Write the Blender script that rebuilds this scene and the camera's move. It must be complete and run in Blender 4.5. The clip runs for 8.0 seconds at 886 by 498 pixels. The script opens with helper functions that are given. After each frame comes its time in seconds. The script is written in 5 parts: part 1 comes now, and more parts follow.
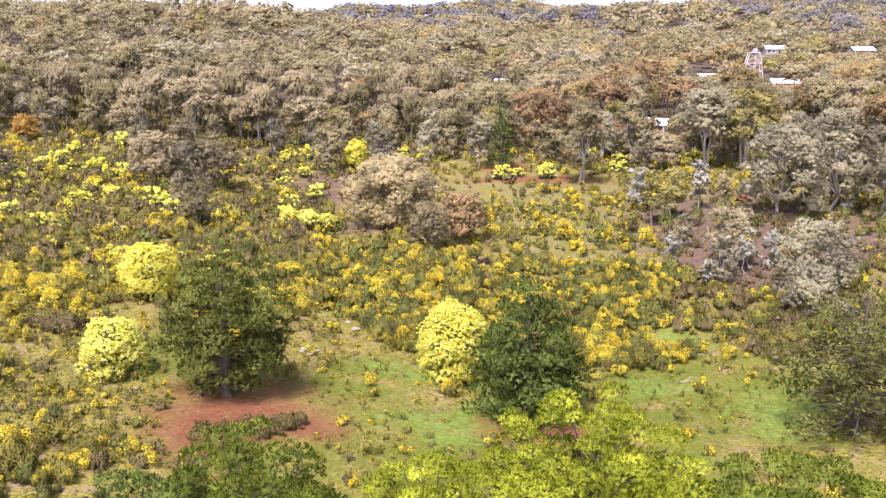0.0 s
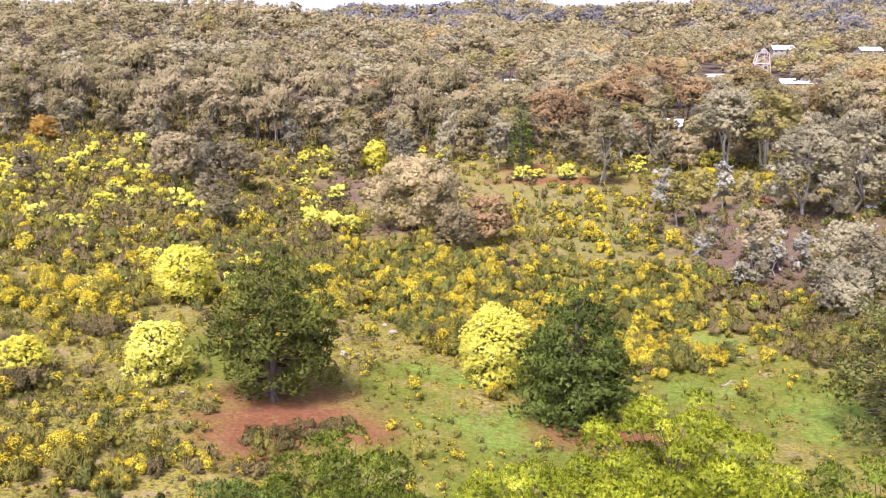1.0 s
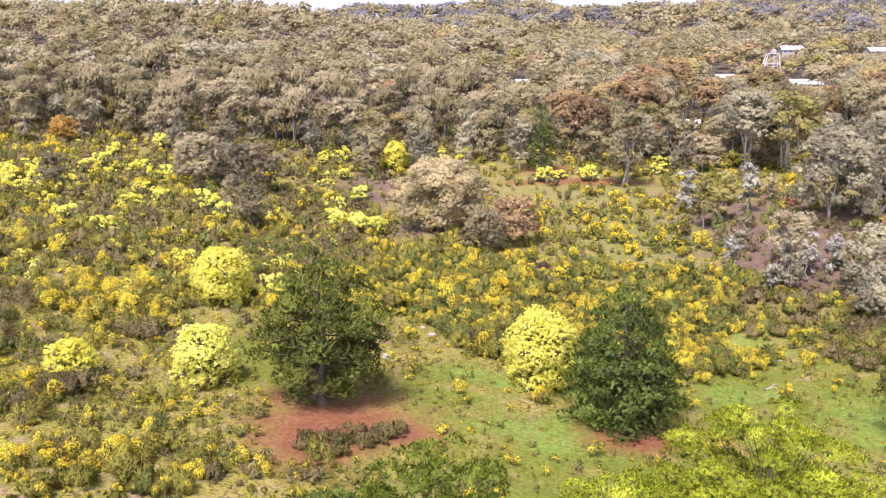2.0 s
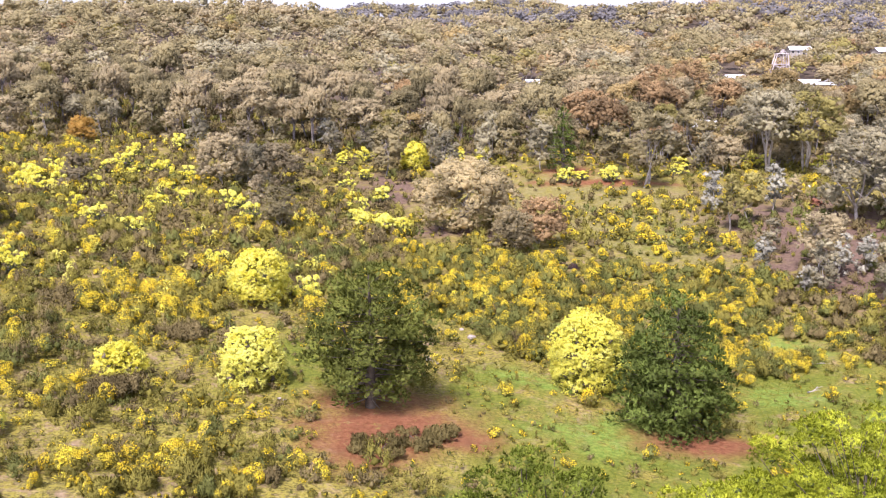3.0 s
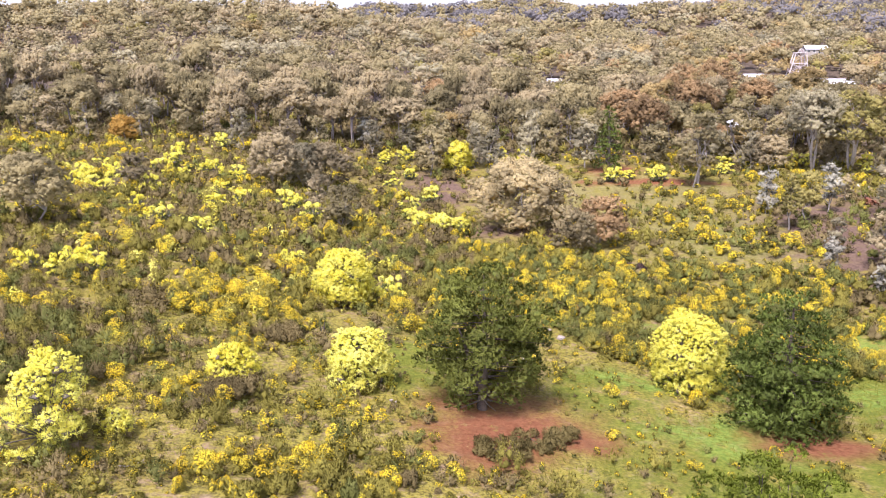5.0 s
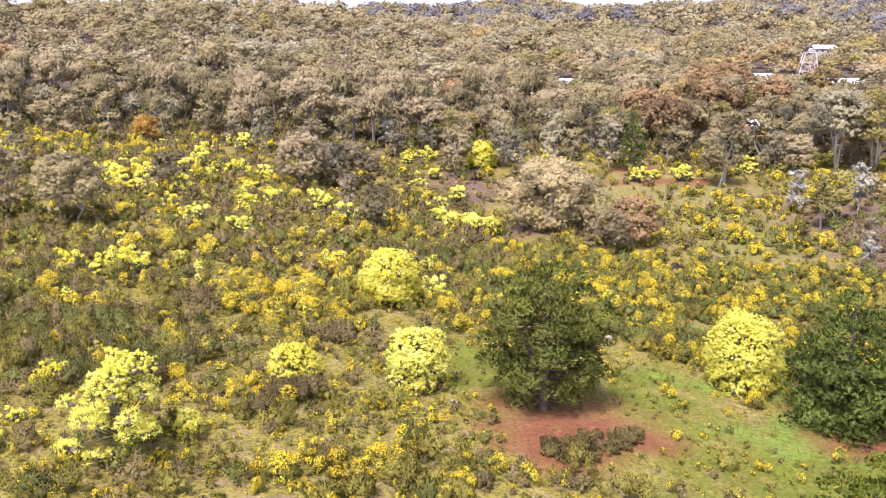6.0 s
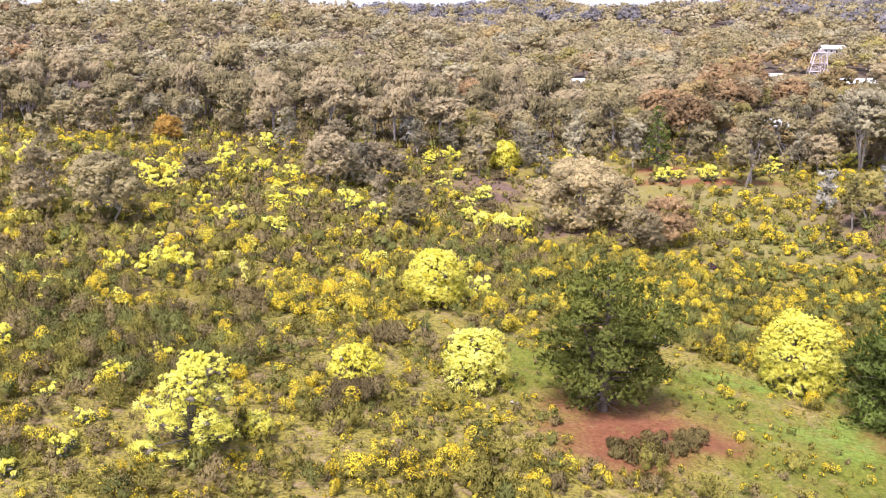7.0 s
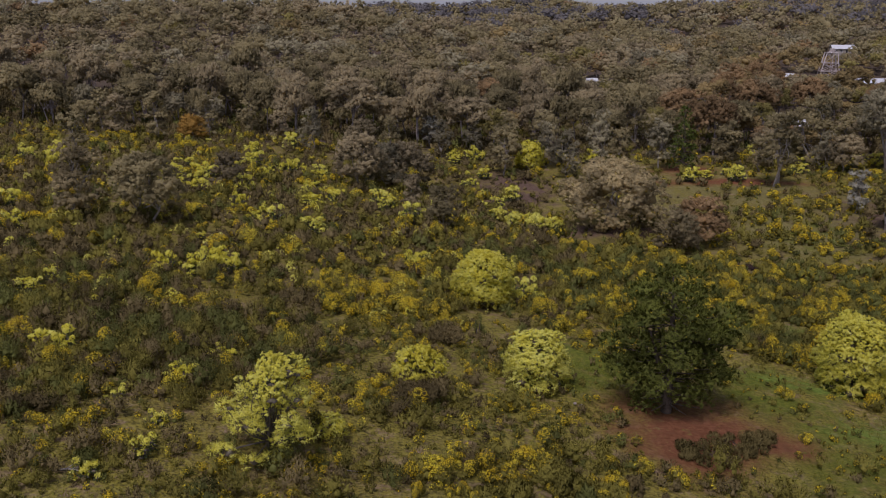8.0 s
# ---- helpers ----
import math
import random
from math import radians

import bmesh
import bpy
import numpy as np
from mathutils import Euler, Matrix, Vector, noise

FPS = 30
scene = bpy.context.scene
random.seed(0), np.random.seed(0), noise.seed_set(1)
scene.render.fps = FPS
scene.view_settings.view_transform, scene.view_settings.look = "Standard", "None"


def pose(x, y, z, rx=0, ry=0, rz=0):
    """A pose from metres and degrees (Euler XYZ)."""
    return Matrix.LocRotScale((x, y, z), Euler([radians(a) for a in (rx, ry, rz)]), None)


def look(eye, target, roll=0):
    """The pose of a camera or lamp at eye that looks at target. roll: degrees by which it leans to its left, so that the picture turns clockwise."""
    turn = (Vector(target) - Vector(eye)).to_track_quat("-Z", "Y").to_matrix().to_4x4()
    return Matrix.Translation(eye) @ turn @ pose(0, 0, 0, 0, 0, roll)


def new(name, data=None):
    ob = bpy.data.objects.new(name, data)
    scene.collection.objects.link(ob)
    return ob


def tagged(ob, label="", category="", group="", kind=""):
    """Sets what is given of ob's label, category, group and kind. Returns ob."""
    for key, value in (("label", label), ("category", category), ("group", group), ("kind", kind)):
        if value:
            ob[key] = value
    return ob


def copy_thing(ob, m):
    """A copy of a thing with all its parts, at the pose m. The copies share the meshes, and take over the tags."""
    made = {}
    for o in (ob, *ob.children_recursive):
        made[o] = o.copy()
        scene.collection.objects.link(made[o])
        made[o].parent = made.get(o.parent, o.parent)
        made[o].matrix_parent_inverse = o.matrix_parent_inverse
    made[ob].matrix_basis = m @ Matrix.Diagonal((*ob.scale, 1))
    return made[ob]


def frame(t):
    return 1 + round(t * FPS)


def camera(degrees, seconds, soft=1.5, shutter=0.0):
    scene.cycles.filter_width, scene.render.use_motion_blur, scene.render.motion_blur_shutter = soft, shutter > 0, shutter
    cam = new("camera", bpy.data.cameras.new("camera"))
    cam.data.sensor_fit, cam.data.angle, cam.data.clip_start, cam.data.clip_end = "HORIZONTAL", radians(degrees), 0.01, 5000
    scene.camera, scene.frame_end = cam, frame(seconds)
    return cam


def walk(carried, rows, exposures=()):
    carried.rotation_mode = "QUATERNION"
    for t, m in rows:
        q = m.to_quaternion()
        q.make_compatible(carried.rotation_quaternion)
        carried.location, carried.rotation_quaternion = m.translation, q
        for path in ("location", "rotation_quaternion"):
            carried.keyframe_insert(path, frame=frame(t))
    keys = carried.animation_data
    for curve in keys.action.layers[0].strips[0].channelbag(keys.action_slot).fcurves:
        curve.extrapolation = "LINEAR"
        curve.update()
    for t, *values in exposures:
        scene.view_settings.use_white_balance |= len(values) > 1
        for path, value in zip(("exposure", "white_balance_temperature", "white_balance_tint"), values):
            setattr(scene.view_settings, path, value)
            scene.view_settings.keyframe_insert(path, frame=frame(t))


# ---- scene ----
cam = camera(52.0, 8.0, soft=1.0)
METRES, EYE, TILT, LEAN, TURN = 41.0, 33.5, -13.8, 0.0, 0.0
ROWS = [
    (0.0, 0.0000, 0.0000, 0.0000, 0.000, 0.000, -0.000),
    (0.5, -0.0546, 0.0054, 0.0039, -0.006, 0.000, 0.020),
    (1.0, -0.1090, 0.0092, 0.0081, 0.011, -0.011, -0.010),
    (1.5, -0.1641, 0.0137, 0.0123, 0.061, -0.028, -0.040),
    (3.0, -0.3324, 0.0302, 0.0214, 0.111, -0.039, -0.120),
    (3.5, -0.3935, 0.0352, 0.0213, 0.094, -0.055, -0.110),
    (4.0, -0.4570, 0.0414, 0.0217, 0.077, -0.066, -0.110),
    (5.5, -0.6575, 0.0562, 0.0224, 0.044, -0.072, -0.080),
    (6.0, -0.7259, 0.0598, 0.0221, 0.033, -0.083, -0.080),
    (6.5, -0.7918, 0.0640, 0.0221, 0.028, -0.089, -0.090),
    (7.0, -0.8603, 0.0696, 0.0227, 0.033, -0.072, -0.090),
    (7.5, -0.9292, 0.0741, 0.0235, 0.022, -0.083, -0.100),
    (8.0, -0.9982, 0.0786, 0.0251, 0.072, -0.100, -0.130),
]
FADE = [(0.0, 0.0), (7.1, 0.0), (7.3, -0.40), (7.5, -0.86), (7.7, -1.30), (7.9, -1.80), (8.0, -2.08)]
EXPOSURES = [(t, 1.70 + stops, 5600, 30) for t, stops in FADE]
walk(cam, [(t, pose(0, 0, EYE, TILT, LEAN, TURN) @ pose(METRES * x, METRES * y, METRES * z, 90 + pitch, roll, yaw)) for t, x, y, z, yaw, pitch, roll in ROWS], EXPOSURES)

# ---- light: a bright overcast sky with a weak, wide sun ----
SUN_EL, SUN_AZ = radians(58), radians(205)
world = bpy.data.worlds.new("overcast_sky")
scene.world = world
world.use_nodes = True
wn, wl = world.node_tree.nodes, world.node_tree.links
sky = wn.new("ShaderNodeTexSky")
sky.sky_type, sky.sun_disc = "NISHITA", False
sky.sun_elevation, sky.sun_rotation = SUN_EL, SUN_AZ
sky.air_density, sky.dust_density, sky.ozone_density = 1.0, 1.0, 1.0
pale = wn.new("ShaderNodeHueSaturation")
pale.inputs["Saturation"].default_value = 0.33
wl.new(sky.outputs[0], pale.inputs["Color"])
wl.new(pale.outputs[0], wn["Background"].inputs[0])
wn["Background"].inputs[1].default_value = 0.078
sun = new("sun", bpy.data.lights.new("sun", "SUN"))
sun.data.energy, sun.data.angle, sun.data.color = 2.3, radians(12), (1.0, 0.91, 0.76)
sun.matrix_world = look((0, 0, 200), (-math.sin(SUN_AZ) * math.cos(SUN_EL), -math.cos(SUN_AZ) * math.cos(SUN_EL), 200 - math.sin(SUN_EL)))


# ---- the lie of the land ----
def soft(v, w):
    return w * np.log1p(np.exp(np.clip(v / w, -40, 40)))


def mound(x, y, cx, cy, sx, sy):
    return np.exp(-((x - cx) / sx) ** 2 - ((y - cy) / sy) ** 2)


def land(x, y):
    """Height of the ground: a gully, a slope that climbs to the west, and wooded hills behind."""
    x, y = np.asarray(x, float), np.asarray(y, float)
    west, east, north = soft(-x - 15, 12), soft(x - 40, 12), soft(y - 180, 40)
    h = -2.839 + 0.1999 * west * np.exp(-soft(y - 150, 40) / 150) / (1 + west / 150)
    h = h + 0.0439 * east / (1 + east / 120) + 0.0384 * north / (1 + north / 700)
    h = h + -3.0481 * mound(x, y, 25, 112, 22, 40) + 3.5791 * mound(x, y, 5, 210, 35, 40) + -4.3765 * mound(x, y, -18, 185, 35, 40)
    h = h - 10.0 * mound(x, y, 185, 480, 100, 60) - 7.0 * mound(x, y, 10, 430, 70, 80)
    h = h + 27.0 * mound(x, y, -161, 510, 179, 150) + 22.1 * mound(x, y, -400, 520, 120, 120) + 25.6 * mound(x, y, 190, 900, 260, 160)
    h = h + 30.7 * mound(x, y, -110, 1190, 120, 140) + 33.1 * mound(x, y, 70, 1190, 100, 140)
    return h + 16.5 * mound(x, y, 330, 1190, 130, 140) + 37.2 * mound(x, y, 560, 1150, 260, 220)


def on(x, y):
    return float(land(x, y))


# ---- materials ----
def shader(name):
    m = bpy.data.materials.new(name)
    m.use_nodes = True
    n = m.node_tree.nodes
    return m, n, m.node_tree.links, n["Principled BSDF"]


def ramp(n, stops):
    r = n.new("ShaderNodeValToRGB")
    e = r.color_ramp.elements
    while len(e) < len(stops):
        e.new(0.5)
    for k, (p, c) in zip(e, stops):
        k.position, k.color = p, (*c, 1)
    return r


def leafy(name, dark, mid, light, gloss=0.55, thin=0.3, patch=0.35, spread=0.10, grain=0.0):
    """Foliage: each leaf its own tone, drifting in patches over the crown, letting some light through."""
    m, n, l, b = shader(name)
    geo, tex, obj = n.new("ShaderNodeNewGeometry"), n.new("ShaderNodeTexNoise"), n.new("ShaderNodeObjectInfo")
    tex.inputs["Scale"].default_value = patch
    l.new(geo.outputs["Position"], tex.inputs["Vector"])
    a = n.new("ShaderNodeMath"); a.operation = "MULTIPLY_ADD"
    a.inputs[1].default_value = spread
    l.new(geo.outputs["Random Per Island"], a.inputs[0])
    level = n.new("ShaderNodeMath")
    level.inputs[1].default_value = 0.175 - spread / 2
    l.new(tex.outputs["Fac"], level.inputs[0])
    l.new(level.outputs[0], a.inputs[2])
    o = n.new("ShaderNodeMath"); o.operation = "MULTIPLY_ADD"
    o.inputs[1].default_value = 0.14
    l.new(obj.outputs["Random"], o.inputs[0])
    l.new(a.outputs[0], o.inputs[2])
    own = n.new("ShaderNodeAttribute")
    own.attribute_name = "tone"
    add = n.new("ShaderNodeMath")
    l.new(o.outputs[0], add.inputs[0])
    l.new(own.outputs["Fac"], add.inputs[1])
    speck = n.new("ShaderNodeTexNoise")
    speck.inputs["Scale"].default_value, speck.inputs["Detail"].default_value, speck.inputs["Roughness"].default_value = 1.6, 4, 0.7
    l.new(geo.outputs["Position"], speck.inputs["Vector"])
    fleck = n.new("ShaderNodeMath"); fleck.operation = "MULTIPLY_ADD"
    fleck.inputs[1].default_value = grain
    l.new(speck.outputs["Fac"], fleck.inputs[0])
    l.new(add.outputs[0], fleck.inputs[2])
    r = ramp(n, ((0.42 + grain / 2, dark), (0.70 + grain / 2, mid), (min(1.0, 0.98 + grain / 2), light)))
    l.new(fleck.outputs[0], r.inputs[0])
    bp = n.new("ShaderNodeBump")
    bp.inputs["Strength"].default_value, bp.inputs["Distance"].default_value = 0.5, 0.35
    if grain > 0:
        l.new(speck.outputs["Fac"], bp.inputs["Height"])
        l.new(bp.outputs[0], b.inputs["Normal"])
    l.new(r.outputs[0], b.inputs["Base Color"])
    b.inputs["Roughness"].default_value = gloss
    b.inputs["Specular IOR Level"].default_value = 0.12
    t, mix = n.new("ShaderNodeBsdfTranslucent"), n.new("ShaderNodeMixShader")
    l.new(r.outputs[0], t.inputs[0])
    mix.inputs[0].default_value = thin
    l.new(b.outputs[0], mix.inputs[1])
    l.new(t.outputs[0], mix.inputs[2])
    l.new(mix.outputs[0], n["Material Output"].inputs[0])
    return m


def rough(name, a, c, scale, roughness=0.85, bump=0.3, metal=0.0):
    """A worn surface: two tones at two scales, with fine relief."""
    m, n, l, b = shader(name)
    co = n.new("ShaderNodeTexCoord")
    big, fine = n.new("ShaderNodeTexNoise"), n.new("ShaderNodeTexNoise")
    big.inputs["Scale"].default_value, fine.inputs["Scale"].default_value = scale, scale * 9
    fine.inputs["Detail"].default_value = 6
    for k in (big, fine):
        l.new(co.outputs["Object"], k.inputs["Vector"])
    s = n.new("ShaderNodeMath"); s.operation = "MULTIPLY_ADD"
    s.inputs[1].default_value = 0.5
    l.new(fine.outputs["Fac"], s.inputs[0])
    h = n.new("ShaderNodeMath"); h.operation = "MULTIPLY"; h.inputs[1].default_value = 0.5
    l.new(big.outputs["Fac"], h.inputs[0])
    l.new(h.outputs[0], s.inputs[2])
    r = ramp(n, ((0.35, a), (0.65, c)))
    l.new(s.outputs[0], r.inputs[0])
    l.new(r.outputs[0], b.inputs["Base Color"])
    b.inputs["Roughness"].default_value, b.inputs["Metallic"].default_value = roughness, metal
    bp = n.new("ShaderNodeBump"); bp.inputs["Strength"].default_value = bump
    l.new(fine.outputs["Fac"], bp.inputs["Height"])
    l.new(bp.outputs[0], b.inputs["Normal"])
    return m


PINE_DARK = leafy("pine_needles_dark", (0.061, 0.068, 0.012), (0.122, 0.136, 0.024), (0.207, 0.231, 0.041), 0.6, 0.2)
PINE_OLIVE = leafy("pine_needles_olive", (0.072, 0.088, 0.009), (0.16, 0.196, 0.02), (0.28, 0.343, 0.035), 0.6, 0.25)
# darker green that stands for the shade inside the pine pads
PINE_SHADE = leafy("pine_inner_shade", (0.035, 0.045, 0.008), (0.085, 0.105, 0.018), (0.15, 0.17, 0.035), 0.6, 0.1)
PINE_MID = leafy("pine_needles_mid", (0.06, 0.078, 0.014), (0.12, 0.156, 0.028), (0.204, 0.265, 0.048), 0.6, 0.2)
PINE_LIME = leafy("pine_needles_lime", (0.14, 0.17, 0.012), (0.36, 0.4, 0.022), (0.68, 0.7, 0.055), 0.6, 0.3)
WATTLE = leafy("wattle_blossom", (0.66, 0.58, 0.05), (0.88, 0.82, 0.1), (0.93, 0.9, 0.24), 0.8, 0.5, 0.8)
WATTLE_PALE = leafy("wattle_blossom_pale", (0.76, 0.7, 0.09), (0.91, 0.87, 0.15), (0.94, 0.92, 0.27), 0.8, 0.5, 0.8)
WATTLE_LEAF = leafy("wattle_leaf", (0.05, 0.07, 0.03), (0.10, 0.13, 0.05), (0.16, 0.18, 0.08))
GORSE_FLOWER = leafy("gorse_blossom", (0.66, 0.46, 0.012), (0.9, 0.68, 0.025), (0.92, 0.79, 0.06), 0.8, 0.35, 0.5)
GORSE_LEAF = leafy("gorse_leaf", (0.09, 0.08, 0.015), (0.2, 0.178, 0.034), (0.32, 0.285, 0.054), 0.7, 0.2, 0.3, 0.15)
GREEN_LEAF = leafy("bush_leaf_green", (0.06, 0.062, 0.015), (0.142, 0.148, 0.036), (0.227, 0.237, 0.058), 0.6, 0.25, 0.3, 0.15)
BROWN_LEAF = leafy("heath_brown", (0.083, 0.065, 0.027), (0.165, 0.13, 0.054), (0.256, 0.202, 0.084), 0.8, 0.15, 0.3, 0.15)
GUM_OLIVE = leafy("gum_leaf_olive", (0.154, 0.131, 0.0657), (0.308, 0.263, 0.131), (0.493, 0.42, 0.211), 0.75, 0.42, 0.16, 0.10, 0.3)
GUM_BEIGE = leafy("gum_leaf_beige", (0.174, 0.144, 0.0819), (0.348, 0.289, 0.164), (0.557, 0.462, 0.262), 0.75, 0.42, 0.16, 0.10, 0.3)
GUM_HONEY = leafy("gum_leaf_honey", (0.215, 0.177, 0.092), (0.43, 0.355, 0.185), (0.688, 0.568, 0.296), 0.75, 0.42, 0.16, 0.10, 0.3)
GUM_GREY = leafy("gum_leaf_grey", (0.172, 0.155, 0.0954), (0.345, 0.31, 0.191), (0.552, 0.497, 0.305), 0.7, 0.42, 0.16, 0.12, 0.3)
GUM_SILVER = leafy("gum_leaf_silver", (0.158, 0.15, 0.113), (0.315, 0.3, 0.225), (0.504, 0.48, 0.36), 0.45, 0.1, 0.3)
GUM_RUST = leafy("gum_leaf_rust", (0.17, 0.117, 0.058), (0.341, 0.235, 0.115), (0.545, 0.376, 0.184), 0.75, 0.42, 0.16, 0.10, 0.3)
GUM_ORANGE = leafy("gum_leaf_orange", (0.2, 0.11, 0.02), (0.42, 0.25, 0.05), (0.6, 0.38, 0.09), 0.75, 0.42, 0.16, 0.10, 0.3)
GUM_GOLD = leafy("gum_leaf_gold", (0.15, 0.131, 0.043), (0.3, 0.262, 0.085), (0.48, 0.419, 0.136), 0.75, 0.42, 0.16, 0.10, 0.3)
GUM_BRONZE = leafy("gum_leaf_bronze", (0.175, 0.134, 0.058), (0.35, 0.268, 0.115), (0.56, 0.429, 0.184), 0.75, 0.42, 0.16, 0.10, 0.3)
# leaf colour greyed to put aerial haze into the farthest crowns
GUM_HAZED = leafy("gum_leaf_hazed", (0.1, 0.094, 0.09), (0.2, 0.188, 0.18), (0.32, 0.301, 0.288), 0.75, 0.42, 0.1, 0.10, 0.3)
PINE_DULL = leafy("pine_needles_dull", (0.087, 0.09, 0.023), (0.175, 0.18, 0.046), (0.28, 0.288, 0.074), 0.6, 0.2)
OLIVE_DARK = leafy("bush_leaf_dark_olive", (0.05, 0.04, 0.013), (0.13, 0.105, 0.034), (0.21, 0.17, 0.06), 0.7, 0.2, 0.3, 0.15)
BARK_PALE = rough("gum_bark", (0.20, 0.17, 0.14), (0.46, 0.42, 0.37), 1.2)
BARK_GREY = rough("old_bark", (0.06, 0.05, 0.042), (0.17, 0.145, 0.125), 1.5)
BARK_PINE = rough("pine_bark", (0.055, 0.042, 0.030), (0.17, 0.135, 0.100), 1.5, 0.9, 0.6)
# brown of the filler cores, standing for the shaded inside of crowns
CORE_SHADE = rough("core_shade", (0.12, 0.10, 0.075), (0.22, 0.185, 0.145), 1.5)
# forest bark, paled and turned mauve to carry the hazy shade below crowns
BARK_HAZED = rough("hazed_mauve_bark", (0.16, 0.135, 0.125), (0.34, 0.30, 0.28), 1.0)
PAINT_STEEL = rough("pale_painted_steel", (0.52, 0.43, 0.40), (0.74, 0.68, 0.65), 1.0, 0.5, 0.1)
ROOF_WHITE = rough("white_sheet_roof", (0.70, 0.71, 0.73), (0.84, 0.85, 0.86), 0.5, 0.35, 0.05)
WALL_CREAM = rough("cream_wall", (0.34, 0.30, 0.25), (0.48, 0.44, 0.37), 0.6)
GLASS_DARK = rough("dark_window", (0.02, 0.025, 0.03), (0.04, 0.045, 0.05), 0.5, 0.1, 0.0)
RUST = rough("rusty_iron", (0.12, 0.045, 0.02), (0.30, 0.12, 0.06), 2.0)
WHITE_SCRAP = rough("white_enamel_scrap", (0.62, 0.62, 0.60), (0.84, 0.84, 0.83), 2.0, 0.5)
BURNT = leafy("burnt_heath", (0.03, 0.018, 0.016), (0.065, 0.04, 0.038), (0.11, 0.075, 0.065), 0.8, 0.1, 0.4)
DEADWOOD = rough("dead_grey_wood", (0.24, 0.21, 0.18), (0.52, 0.48, 0.43), 3.0)


def ground_material():
    m, n, l, b = shader("bush_ground")
    geo = n.new("ShaderNodeNewGeometry")

    def tex(scale, detail=4.0, rough_=0.55):
        t = n.new("ShaderNodeTexNoise")
        t.inputs["Scale"].default_value, t.inputs["Detail"].default_value, t.inputs["Roughness"].default_value = scale, detail, rough_
        l.new(geo.outputs["Position"], t.inputs["Vector"])
        return t.outputs["Fac"]

    def clampramp(v, lo, hi):
        r = n.new("ShaderNodeMapRange")
        r.inputs[1].default_value, r.inputs[2].default_value = lo, hi
        r.interpolation_type = "SMOOTHSTEP"
        l.new(v, r.inputs[0])
        return r.outputs[0]

    def math2(op, a, c):
        k = n.new("ShaderNodeMath"); k.operation = op
        for i, v in enumerate((a, c)):
            if isinstance(v, (int, float)):
                k.inputs[i].default_value = v
            else:
                l.new(v, k.inputs[i])
        return k.outputs[0]

    def mix(f, a, c):
        k = n.new("ShaderNodeMix"); k.data_type = "RGBA"
        if isinstance(f, (int, float)):
            k.inputs[0].default_value = f
        else:
            l.new(f, k.inputs[0])
        for i, v in ((6, a), (7, c)):
            if isinstance(v, tuple):
                k.inputs[i].default_value = (*v, 1)
            else:
                l.new(v, k.inputs[i])
        return k.outputs[2]

    warp = tex(0.22, 5, 0.6)

    def patch(cx, cy, rx, ry, edge=0.45, ragged=2.0):
        v = n.new("ShaderNodeVectorMath"); v.operation = "SUBTRACT"
        v.inputs[1].default_value = (cx, cy, 0)
        l.new(geo.outputs["Position"], v.inputs[0])
        s = n.new("ShaderNodeVectorMath"); s.operation = "MULTIPLY"
        s.inputs[1].default_value = (1 / rx, 1 / ry, 0)
        l.new(v.outputs[0], s.inputs[0])
        d = n.new("ShaderNodeVectorMath"); d.operation = "LENGTH"
        l.new(s.outputs[0], d.inputs[0])
        w = math2("MULTIPLY_ADD", math2("SUBTRACT", warp, 0.5), ragged)
        k = w.node
        l.new(d.outputs["Value"], k.inputs[2])
        return clampramp(k.outputs[0], 1 + edge, 1 - edge)

    def union(items):
        out = items[0]
        for i in items[1:]:
            out = math2("MAXIMUM", out, i)
        return out

    big, mid, fine, grit = tex(0.035), tex(0.3, 5, 0.6), tex(2.2, 6, 0.7), tex(14.0, 3)
    grass = mix(clampramp(mid, 0.38, 0.66), (0.200, 0.150, 0.032), (0.310, 0.255, 0.034))
    grass = mix(clampramp(big, 0.42, 0.62), grass, (0.275, 0.238, 0.034))
    grass = mix(clampramp(fine, 0.45, 0.75), grass, (0.35, 0.31, 0.056))
    grass = mix(math2("MULTIPLY", clampramp(tex(0.9, 7, 0.7), 0.48, 0.66), 0.8), grass, (0.10, 0.085, 0.025))
    grass = mix(math2("MULTIPLY", clampramp(tex(5.0, 4, 0.7), 0.45, 0.62), 0.55), grass, (0.34, 0.30, 0.095))
    grass = mix(math2("MULTIPLY", clampramp(tex(3.1, 5, 0.7), 0.46, 0.60), 0.8), grass, (0.07, 0.06, 0.017))
    soil = mix(clampramp(fine, 0.3, 0.7), (0.26, 0.165, 0.10), (0.43, 0.31, 0.21))
    col = mix(clampramp(tex(0.45, 7, 0.7), 0.50, 0.74), grass, soil)
    # softer green grass of the clearing
    lush = union([patch(*p) for p in LUSH])
    col = mix(math2("MULTIPLY", lush, clampramp(tex(0.25, 5, 0.6), 0.32, 0.5)), col, mix(clampramp(fine, 0.35, 0.7), (0.107, 0.128, 0.0168), (0.2, 0.214, 0.0288)))
    col = mix(math2("MULTIPLY", clampramp(tex(0.6, 7, 0.75), 0.52, 0.70), math2("SUBTRACT", 0.6, math2("MULTIPLY", lush, 0.4))), col, soil)
    # emerald flush of new grass
    flush = union([patch(*p) for p in GREEN_FLUSH])
    green = mix(clampramp(fine, 0.35, 0.7), (0.129, 0.211, 0.0288), (0.248, 0.332, 0.063))
    col = mix(math2("MULTIPLY", math2("MULTIPLY", flush, 0.8), clampramp(tex(0.7, 5, 0.6), 0.36, 0.6)), col, green)
    # pale dry grass on the far slope
    dry = union([patch(*p) for p in DRY_SLOPE])
